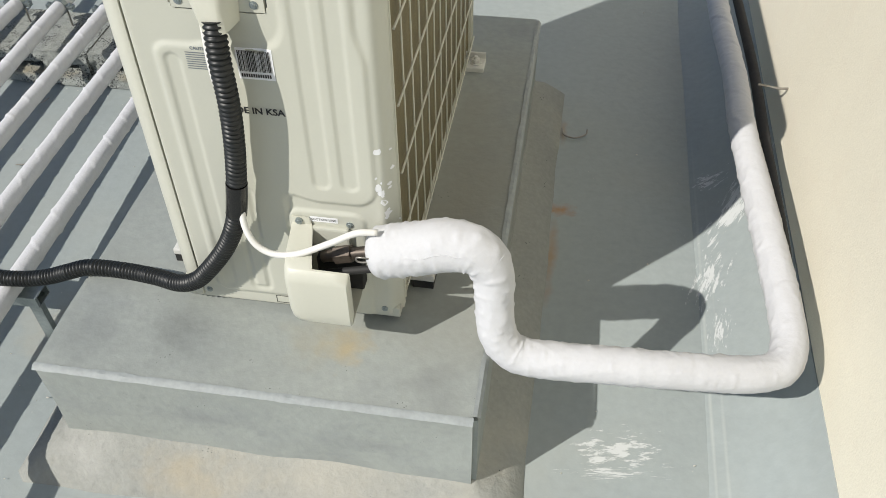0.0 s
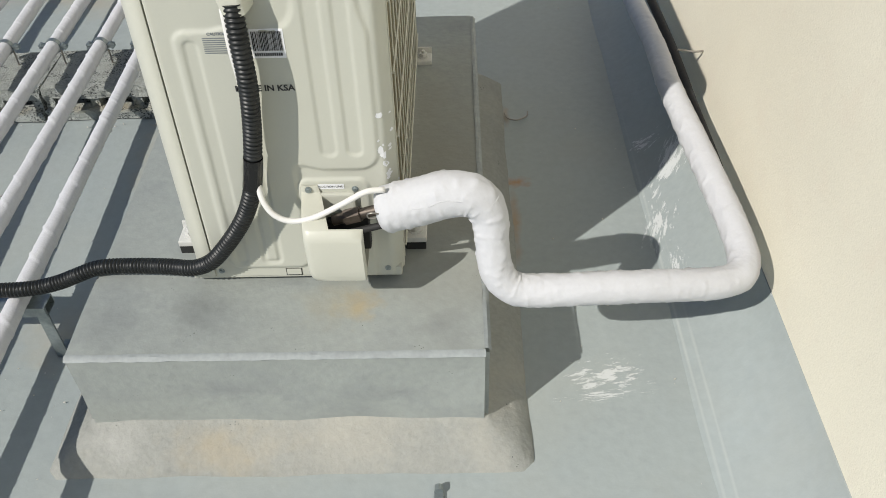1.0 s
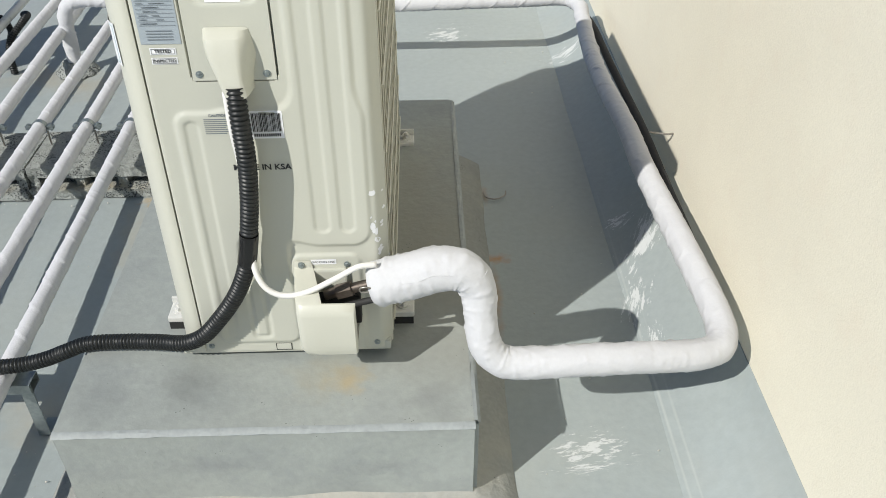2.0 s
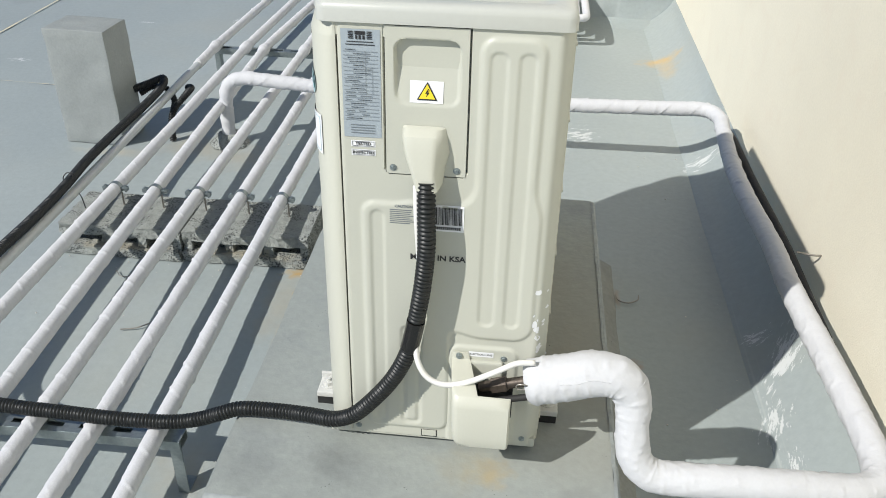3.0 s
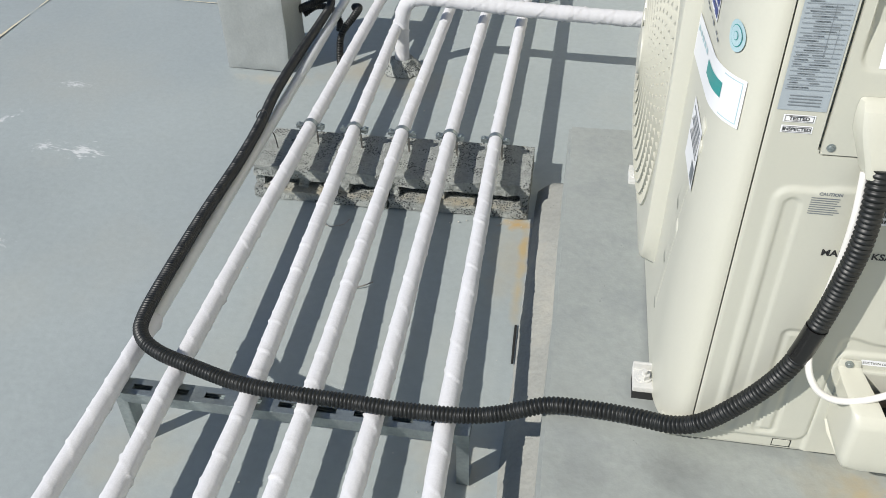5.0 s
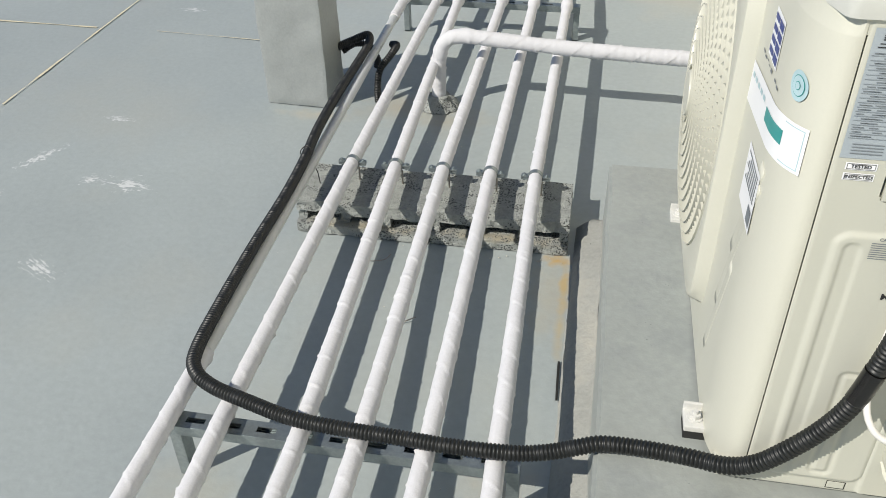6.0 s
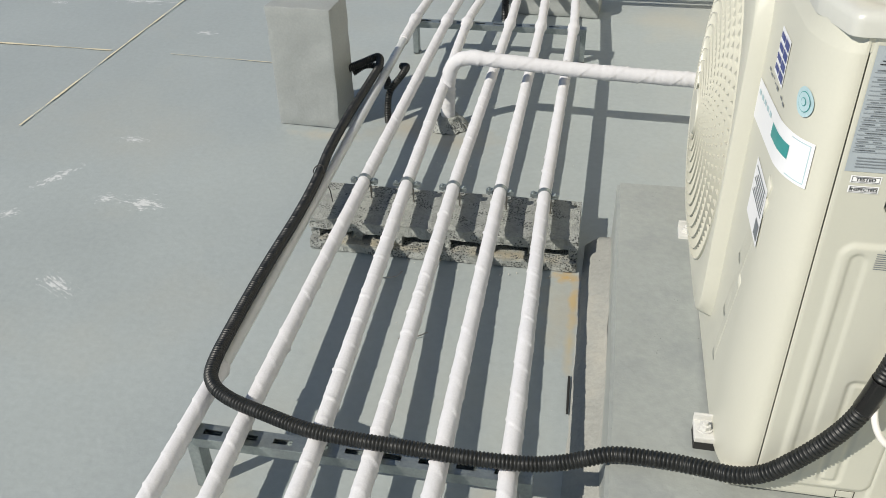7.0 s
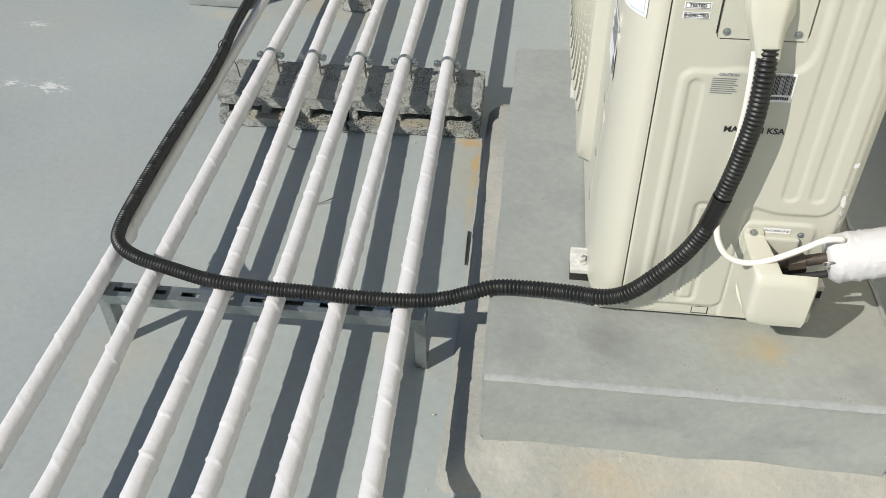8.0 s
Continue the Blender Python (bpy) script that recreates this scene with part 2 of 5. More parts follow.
spot(M_ROOF, (-1.02, 1.76, 0), 0.20, (0.36, 0.325, 0.25), 0.7, (0.8, 1.3, 1))
spot(M_ROOF, (-0.80, 1.68, 0), 0.16, (0.36, 0.325, 0.25), 0.5)
spot(M_ROOF, (-0.38, 0.75, 0), 0.16, (0.37, 0.33, 0.24), 0.6, (2.2, 0.7, 1))
spot(M_ROOF, (-0.42, 0.05, 0), 0.12, (0.38, 0.35, 0.28), 0.6)
spot(M_ROOF, (-1.10, -0.05, 0), 0.14, (0.38, 0.36, 0.29), 0.5)
spot(M_ROOF, (-1.32, 1.66, 0), 0.12, (0.42, 0.38, 0.29), 0.7, (0.6, 2.5, 1))
spot(M_ROOF, (-0.37, 0.90, 0), 0.055, (0.46, 0.30, 0.10), 0.9, (0.9, 1.4, 1))
spot(M_ROOF, (-0.342, 0.78, 0), 0.10, (0.44, 0.32, 0.14), 0.8, (5.0, 0.6, 1))
spot(M_ROOF, (-0.342, 0.60, 0), 0.10, (0.42, 0.34, 0.19), 0.7, (5.0, 0.6, 1))
spot(M_ROOF, (0.625, 0.58, 0), 0.045, (0.40, 0.20, 0.06), 0.8, (0.8, 1.6, 1))
spot(M_ROOF, (0.618, 0.42, 0), 0.12, (0.36, 0.23, 0.11), 0.7, (6.0, 0.6, 1))
spot(M_ROOF, (0.618, 0.90, 0), 0.07, (0.36, 0.23, 0.11), 0.6, (5.0, 1.0, 1))
spot(M_ROOF, (0.957, 0.0, 0), 0.5, (0.46, 0.49, 0.47), 0.6, (110, 0.5, 0.5))
spot(M_ROOF, (0.978, -0.2, 0), 0.4, (0.46, 0.49, 0.47), 0.5, (90, 0.5, 0.5))
spot(M_ROOF, (0.05, 3.1, 0), 0.35, (0.40, 0.39, 0.33), 0.6)
spot(M_ROOF, (0.97, 3.05, 0), 0.10, (0.50, 0.36, 0.17), 0.95, (0.7, 1.3, 0.3))
spot(M_ROOF, (1.00, 2.93, 0), 0.13, (0.48, 0.36, 0.19), 0.7, (2.2, 0.7, 0.3))
# shadow of something out of view, painted into the roof colour
spot(M_ROOF, (-2.85, 3.75, 0), 0.35, (0.22, 0.24, 0.24), 0.6, (0.6, 1.6, 1))
# darker patch near the rubble heap
spot(M_ROOF, (-3.6, 3.5, 0), 0.30, (0.20, 0.21, 0.21), 0.6, (0.6, 1.3, 1))


# ---- builders ----
def shade(me, smooth, angle=40):
    if smooth:
        me.shade_smooth()
        if angle < 180:
            me.set_sharp_from_angle(angle=radians(angle))


def link(name, me, material, parent=None, label="", smooth=False, angle=40):
    me.materials.append(material)
    shade(me, smooth, angle)
    ob = new(name, me)
    if parent is not None:
        ob.parent = parent
    if label:
        tagged(ob, label)
    return ob


def part(name, bm, material, parent=None, label="", smooth=False, angle=40):
    me = bpy.data.meshes.new(name)
    bm.normal_update()
    bm.to_mesh(me)
    bm.free()
    return link(name, me, material, parent, label, smooth, angle)


def thing(name, m=None, label="", category="", group="", kind=""):
    ob = new(name)
    ob.empty_display_size = 0.05
    if m is not None:
        ob.matrix_world = m
    return tagged(ob, label, category, group, kind)


def box(bm, x0, x1, y0, y1, z0, z1, bevel=0.0, seg=2):
    g = bmesh.ops.create_cube(bm, size=1.0, matrix=Matrix.LocRotScale(((x0 + x1) / 2, (y0 + y1) / 2, (z0 + z1) / 2), None, (x1 - x0, y1 - y0, z1 - z0)))
    if bevel:
        es = list({e for v in g["verts"] for e in v.link_edges})
        bmesh.ops.bevel(bm, geom=es, offset=bevel, segments=seg, affect="EDGES", profile=0.6)
    return bm


def boxed(*a, **k):
    return box(bmesh.new(), *a, **k)


def cyl(bm, p, q, r, n=16, r2=None):
    p, q = Vector(p), Vector(q)
    d = q - p
    rot = d.to_track_quat("Z", "Y").to_matrix().to_4x4()
    bmesh.ops.create_cone(bm, cap_ends=True, segments=n, radius1=r, radius2=r if r2 is None else r2, depth=d.length, matrix=Matrix.Translation((p + q) / 2) @ rot)
    return bm


def rounded(points, radius, step=0.012):
    """A polyline with its corners rounded, as evenly spaced points. radius: one number, or one a corner."""
    P = [Vector(p) for p in points]
    out = [P[0]]
    for i in range(1, len(P) - 1):
        r = radius[i - 1] if isinstance(radius, (list, tuple)) else radius
        a, b = (P[i - 1] - P[i]), (P[i + 1] - P[i])
        la, lb = a.length, b.length
        c = min(r, la * 0.49, lb * 0.49)
        p0, p1 = P[i] + a.normalized() * c, P[i] + b.normalized() * c
        for k in range(11):
            u = k / 10
            out.append(p0 * (1 - u) ** 2 + P[i] * 2 * u * (1 - u) + p1 * u * u)
    out.append(P[-1])
    return even(out, step)


def even(pts, step):
    L = [0.0]
    for a, b in zip(pts, pts[1:]):
        L.append(L[-1] + (b - a).length)
    n = max(2, int(L[-1] / step))
    res, k = [], 0
    for i in range(n + 1):
        s = L[-1] * i / n
        while k < len(L) - 2 and L[k + 1] < s:
            k += 1
        u = (s - L[k]) / max(1e-9, L[k + 1] - L[k])
        res.append(pts[k].lerp(pts[k + 1], u))
    return res


def spline(points, step=0.01):
    """A smooth curve through the points."""
    P = [Vector(p) for p in points]
    P = [P[0] * 2 - P[1]] + P + [P[-1] * 2 - P[-2]]
    out = []
    for i in range(1, len(P) - 2):
        a, b, c, d = P[i - 1:i + 3]
        for k in range(16):
            u = k / 16
            out.append(0.5 * (2 * b + (c - a) * u + (2 * a - 5 * b + 4 * c - d) * u * u + (3 * b - a - 3 * c + d) * u ** 3))
    out.append(P[-2])
    return even(out, step)


def tube_mesh(name, pts, radius, n=16, caps=True):
    """A tube along pts; radius(s, angle, point) or a number."""
    vs, fs = [], []
    t0 = (pts[1] - pts[0]).normalized()
    u = t0.orthogonal().normalized()
    s = 0.0
    for i, p in enumerate(pts):
        t = (pts[min(i + 1, len(pts) - 1)] - pts[max(i - 1, 0)]).normalized()
        u = (u - t * u.dot(t)).normalized()
        w = t.cross(u)
        if i:
            s += (p - pts[i - 1]).length
        for k in range(n):
            a = 2 * math.pi * k / n
            r = radius if isinstance(radius, float) else radius(s, a, p)
            vs.append(p + (u * math.cos(a) + w * math.sin(a)) * r)
    for i in range(len(pts) - 1):
        for k in range(n):
            a, b = i * n + k, i * n + (k + 1) % n
            fs.append((a, b, b + n, a + n))
    if caps:
        fs.append(tuple(reversed(range(n))))
        fs.append(tuple(range(len(vs) - n, len(vs))))
    me = bpy.data.meshes.new(name)
    me.from_pydata([v[:] for v in vs], [], fs)
    return me


def wrap_radius(r0, pitch=0.055, step=0.0008, seed=0.0, rough=0.0004):
    """A cloth strip wound round a pipe: each turn overlaps the one before, with loose edges here and there."""
    def f(s, a, p):
        turn = (s + 0.010 * math.sin(a + seed) + 0.005 * noise.noise(p * 26)) / pitch + a / (2 * math.pi) + seed
        saw = turn % 1.0
        lift = max(0.0, noise.noise(Vector((turn - saw, a * 1.3, seed * 3)))) + max(0.0, noise.noise(Vector((s * 9, a * 0.7, seed + 5))))
        lap = math.exp(-((saw - 0.03) / 0.028) ** 2) * (0.0004 + 0.0038 * lift)
        second = math.exp(-((saw - 0.42 - 0.1 * math.sin(a)) / 0.025) ** 2) * 0.0032 * max(0.0, noise.noise(Vector((s * 14, a * 1.1, seed + 9))))
        return r0 + step * (0.5 - saw) + lap + second + rough * noise.noise(p * 55 + Vector((seed, 0, 0))) + 0.0009 * noise.noise(p * 9)
    return f


def canvas_radius(r0, seed=0.0):
    """A loose canvas sleeve with soft folds."""
    def f(s, a, p):
        q = p + Vector((seed, 0, 0))
        fold = max(0.0, 1 - 5 * abs(noise.noise(Vector((s * 16, a * 1.1, seed)))))
        return r0 * (1 + 0.014 * noise.noise(q * 5)) + 0.0005 * noise.noise(q * 34) + 0.0017 * fold * (0.4 + max(0, math.sin(a + 2.2))) + 0.0004 * noise.noise(q * 80)
    return f


def hose_radius(r0, pitch=0.0090, depth=0.0036):
    def f(s, a, p):
        u = (s / pitch) % 1.0
        return r0 - depth * (0.5 - 0.5 * math.cos(2 * math.pi * u)) ** 1.6
    return f


def text_mesh(body, size):
    cu = bpy.data.curves.new("words", "FONT")
    cu.body, cu.size, cu.align_x, cu.align_y = body, size, "CENTER", "CENTER"
    cu.resolution_u = 3
    cu.offset = size * 0.028 if size > 0.0065 else 0.0
    tmp = bpy.data.objects.new("words", cu)
    scene.collection.objects.link(tmp)
    me = bpy.data.meshes.new_from_object(tmp.evaluated_get(bpy.context.evaluated_depsgraph_get()))
    bpy.data.objects.remove(tmp)
    bpy.data.curves.remove(cu)
    me.materials.clear()
    return me


def smooth01(a, b, x):
    u = min(1.0, max(0.0, (x - a) / (b - a)))
    return u * u * (3 - 2 * u)


def sd_rect(x, z, x0, x1, z0, z1, r):
    qx, qz = abs(x - (x0 + x1) / 2) - (x1 - x0) / 2 + r, abs(z - (z0 + z1) / 2) - (z1 - z0) / 2 + r
    return math.hypot(max(qx, 0), max(qz, 0)) + min(max(qx, qz), 0) - r


def smin(a, b, k):
    h = max(k - abs(a - b), 0) / k
    return min(a, b) - h * h * k * 0.25


# ---- roof, walls ----
def build_setting():
    bm = bmesh.new()
    # roof: finer near the camera, a sheet of 60 m
    xs = sorted({-40, -20, -10, *[-5 + 0.1 * i for i in range(60)], 0.95, *[0.96 + 0.02 * i for i in range(3)]})
    xs = [x for x in xs if x <= 0.951]
    ys = [-40, -20, -8, *[-4 + 0.1 * i for i in range(101)], 10, 20, 40]
    grid = {}
    for i, x in enumerate(xs):
        for j, y in enumerate(ys):
            z = 0.004 * (noise.noise(Vector((x * 0.7, y * 0.7, 3)))) + 0.0012 * noise.noise(Vector((x * 4, y * 4, 1))) - 0.003
            grid[i, j] = bm.verts.new((x, y, z))
    for i in range(len(xs) - 1):
        for j in range(len(ys) - 1):
            bm.faces.new((grid[i, j], grid[i + 1, j], grid[i + 1, j + 1], grid[i, j + 1]))
    tagged(part("roof", bm, M_ROOF, smooth=True), "flat roof deck painted with grey waterproof coating", "roof", kind="structure")

    # sloping fillet where the coating turns up the wall
    bm = bmesh.new()
    prof = [(0.945, -0.004), (0.952, 0.001), (0.985, 0.012), (1.03, 0.042), (1.075, 0.085), (1.100, 0.118), (1.112, 0.150), (1.116, 0.150)]
    yy = [-8 + 0.08 * i for i in range(148)]
    rows = []
    for y in yy:
        rows.append([bm.verts.new((x + 0.004 * noise.noise(Vector((y * 2, k, 0))), y, z + 0.003 * noise.noise(Vector((y * 3, k, 5))))) for k, (x, z) in enumerate(prof)])
    for a, b in zip(rows, rows[1:]):
        for k in range(len(prof) - 1):
            bm.faces.new((a[k], a[k + 1], b[k + 1], b[k]))
    tagged(part("roof_upstand", bm, M_ROOF, smooth=True), "grey coated fillet turned up against the cream wall", "upstand", kind="structure")

    bm = boxed(1.114, 1.36, -9, 3.98, -0.05, 4.2)
    tagged(part("wall_east", bm, M_WALL), "tall cream stucco wall in full sun", "wall", kind="structure")
    bm = boxed(BACK_X, 1.114, 3.78, 3.98, -0.05, 4.2)
    tagged(part("wall_north", bm, M_WALL), "cream stucco wall at the end of the roof", "wall", kind="structure")
    bm = bmesh.new()
    prof = [(3.60, -0.004), (3.655, 0.003), (3.700, 0.012), (3.7505, 0.020), (3.754, 0.026), (3.758, 0.150), (3.764, 0.155), (3.785, 0.156)]
    rows = []
    for i in range(40):
        x = BACK_X + (1.112 - BACK_X) * i / 39
        rows.append([bm.verts.new((x, y + 0.004 * noise.noise(Vector((x * 6, k, 2))), z + 0.003 * noise.noise(Vector((x * 6, k, 7))))) for k, (y, z) in enumerate(prof)])
    for a, b in zip(rows, rows[1:]):
        for k in range(len(prof) - 1):
            bm.faces.new((a[k], b[k], b[k + 1], a[k + 1]))
    tagged(part("roof_upstand", bm, M_ROOF, smooth=True), "grey coated band standing at the foot of the end wall", "upstand", kind="structure")


BACK_X = 0.10


# ---- plinth ----
PZ = 0.245


def plinth_mesh():
    bm = bmesh.new()
    x0, x1, y0, y1 = -0.249, 0.527, -0.215, 1.05
    box(bm, x0, x1, y0, y1, 0.0, PZ)
    es = [e for e in bm.edges if all(v.co.z > 0.1 for v in e.verts)] + [e for e in bm.edges if abs(e.verts[0].co.z - e.verts[1].co.z) > 0.1]
    bmesh.ops.bevel(bm, geom=es, offset=0.008, segments=2, affect="EDGES")
    bmesh.ops.subdivide_edges(bm, edges=[e for e in bm.edges if e.calc_length() > 0.15], cuts=24, use_grid_fill=True)
    for v in bm.verts:
        v.co += Vector((noise.noise(v.co * 7), noise.noise(v.co * 7 + Vector((9, 0, 0))), 0.5 * noise.noise(v.co * 6 + Vector((0, 9, 0))))) * 0.0035
    return bm


def skirt_mesh():
    """The mortar skirt round the foot of the plinth."""
    bm = bmesh.new()
    ins, top = (-0.246, 0.524, -0.212, 1.047), 0.046
    def ring(x0, x1, y0, y1, z, j, c=0.02):
        pts, n = [], 26
        cs = [(x0 + c, y0), (x1 - c, y0), (x1, y0 + c), (x1, y1 - c), (x1 - c, y1), (x0 + c, y1), (x0, y1 - c), (x0, y0 + c)]
        for k, (a, b) in enumerate(zip(cs, cs[1:] + cs[:1])):
            m = n if k % 2 == 0 else 2
            for i in range(m):
                u = i / m
                x, y = a[0] + (b[0] - a[0]) * u, a[1] + (b[1] - a[1]) * u
                w = 0.006 * noise.noise(Vector((x * 9, y * 9, j)))
                pts.append(bm.verts.new((x + w, y + w, z + (0.004 * noise.noise(Vector((x * 12, y * 12, j + 4))) if z > 0.01 else 0))))
        return pts
    rings = [ring(*ins, top + 0.012, 0, 0.006), ring(-0.256, 0.535, -0.226, 1.055, top, 1, 0.008), ring(-0.300, 0.575, -0.272, 1.075, 0.032, 2),
             ring(-0.322, 0.608, -0.300, 1.085, 0.004, 3), ring(-0.328, 0.614, -0.306, 1.09, -0.006, 4)]
    for a, b in zip(rings, rings[1:]):
        for k in range(len(a)):
            bm.faces.new((a[k], b[k], b[(k + 1) % len(a)], a[(k + 1) % len(a)]))
    bmesh.ops.recalc_face_normals(bm, faces=bm.faces[:])
    return bm


def build_plinth():
    t = thing("plinth", None, "grey painted concrete equipment plinth on the roof", "plinth")
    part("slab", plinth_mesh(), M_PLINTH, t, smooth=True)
    part("skirt", skirt_mesh(), M_SKIRT, t, "rough pale mortar skirt", smooth=True, angle=60)
    return t


# ---- outdoor unit ----
UW, UL, UH = 0.366, 0.93, 0.812          # side panel width, length, height to the lid
FX = -0.060                              # the flat of the front panel
UNIT = pose(0.003, -0.030, 0.271, -1.7, 0, 0)


def emboss(x, z):
    """Relief of the side panel, outwards positive, in metres."""
    d = sd_rect(x, z, 0.034, 0.190, 0.018, 0.512, 0.022)
    d = smin(d, sd_rect(x, z, 0.10, 0.326, 0.257, 0.512, 0.02), 0.02)
    d = smin(d, sd_rect(x, z, 0.226, 0.326, 0.257, 0.800, 0.025), 0.05)
    h = 0.0045 * smooth01(0.004, -0.006, d)
    for x0, x1, z0, z1 in ((0.240, 0.268, 0.275, 0.778), (0.285, 0.312, 0.275, 0.778), (0.048, 0.072, 0.03, 0.497), (0.100, 0.138, 0.03, 0.262)):
        g = sd_rect(x, z, x0, x1, z0, z1, 0.0125)
        h -= 0.0028 * smooth01(0.003, -0.004, g)
        if x0 == 0.100:
            h += 0.0028 * smooth01(-0.006, -0.012, g)
    p = sd_rect(x, z, 0.189, 0.316, -0.05, 0.226, 0.02)
    h = max(h, 0.0042 * smooth01(0.003, -0.004, p)) if p < 0.004 else h
    # door recess, rounded rear corner
    if sd_rect(x, z, 0.0755, 0.2095, 0.5645, 0.9, 0.012) < 0:
        h = -0.010
    h -= 0.024 * smooth01(0.336, 0.3695, x) ** 2
    h -= 0.003 * smooth01(0.008, 0.0, x)
    return h


def door_relief(x, z):
    """The cover with its hand recess: sharp rim, deepest at the top."""
    d = sd_rect(x, z, 0.092, 0.195, 0.684, 0.791, 0.018)
    dep = 0.0015 + 0.0160 * min(1.0, max(0.0, (z - 0.686) / 0.095))
    soft = smooth01(0.0, 0.03, (z - 0.684))
    return 0.0015 - dep * smooth01(0.001, -0.008 + 0.004 * soft, d)


def field_mesh(name, f, x0, x1, z0, z1, step, depth=0.006, keep=None):
    nx, nz = int((x1 - x0) / step), int((z1 - z0) / step)
    vs, fs = [], []
    for j in range(nz + 1):
        for i in range(nx + 1):
            x, z = x0 + (x1 - x0) * i / nx, z0 + (z1 - z0) * j / nz
            vs.append((x, -f(x, z), z))
    w = nx + 1
    for j in range(nz):
        for i in range(nx):
            a = j * w + i
            if keep is None or keep((vs[a][0] + vs[a + 1][0]) / 2, (vs[a][2] + vs[a + w][2]) / 2):
                fs.append((a, a + 1, a + w + 1, a + w))
    # rim turned inwards
    rim = [i for i in range(w)] + [j * w + nx for j in range(1, nz + 1)] + [nz * w + i for i in range(nx - 1, -1, -1)] + [j * w for j in range(nz - 1, 0, -1)]
    base = len(vs)
    for k in rim:
        vs.append((vs[k][0], vs[k][1] + depth, vs[k][2]))
    for k in range(len(rim)):
        k2 = (k + 1) % len(rim)
        fs.append((rim[k2], rim[k], base + k, base + k2))
    me = bpy.data.meshes.new(name)
    me.from_pydata(vs, [], fs)
    return me


def drape(name, f, x0, x1, z0, z1, material, parent, lift=0.0008, label="", n=6):
    """A thin sticker that follows the relief."""
    vs, fs = [], []
    for j in range(n + 1):
        for i in range(n + 1):
            x, z = x0 + (x1 - x0) * i / n, z0 + (z1 - z0) * j / n
            vs.append((x, -f(x, z) - lift, z))
    for j in range(n):
        for i in range(n):
            a = j * (n + 1) + i
            fs.append((a, a + 1, a + n + 2, a + n + 1))
    me = bpy.data.meshes.new(name)
    me.from_pydata(vs, [], fs)
    return link(name, me, material, parent, label)


def bars(rects, y):
    """Flat printed bars in one mesh: rectangles in x and z."""
    vs, fs = [], []
    for x0, x1, z0, z1 in rects:
        k = len(vs)
        vs += [(x0, y, z0), (x1, y, z0), (x1, y, z1), (x0, y, z1)]
        fs.append((k, k + 1, k + 2, k + 3))
    me = bpy.data.meshes.new("print")
    me.from_pydata(vs, [], fs)
    return me


def side_text(body, size, x, z, y, parent, material=None, stretch=1.0, name="lettering"):
    me = text_mesh(body, size)
    me.transform(Matrix.Translation((x, y, z)) @ Matrix.Rotation(radians(90), 4, "X") @ Matrix.Diagonal((stretch, 1, 1, 1)))
    return link(name, me, material or M_INK, parent)


def screw(parent, x, y, z, axis="y"):
    bm = bmesh.new()
    cyl(bm, (x, y + 0.002, z), (x, y - 0.0015, z), 0.0062, 20, 0.0058)
    cyl(bm, (x, y - 0.0010, z), (x, y - 0.0032, z), 0.0042, 18, 0.0030)
    box(bm, x - 0.0022, x + 0.0022, y - 0.0036, y - 0.003, z - 0.0004, z + 0.0004)
    box(bm, x - 0.0004, x + 0.0004, y - 0.0036, y - 0.003, z - 0.0022, z + 0.0022)
    return part("screw", bm, M_STEEL, parent, "steel screw", smooth=True)


def front_profile(z):
    """Plan of the wrap-round front panel: from the seam on the side to the far end."""
    pts = [(0.0, 0.012), (0.0, 0.0005)]
    for k in range(15):
        a = radians(90 * k / 14)
        pts.append((-0.004 + (FX + 0.004) * math.sin(a), 0.125 - 0.125 * math.cos(a)))
    pts += [(FX, 0.20), (FX, UL - 0.03), (FX + 0.010, UL - 0.005), (-0.02, UL), (0.0, UL)]
    return pts


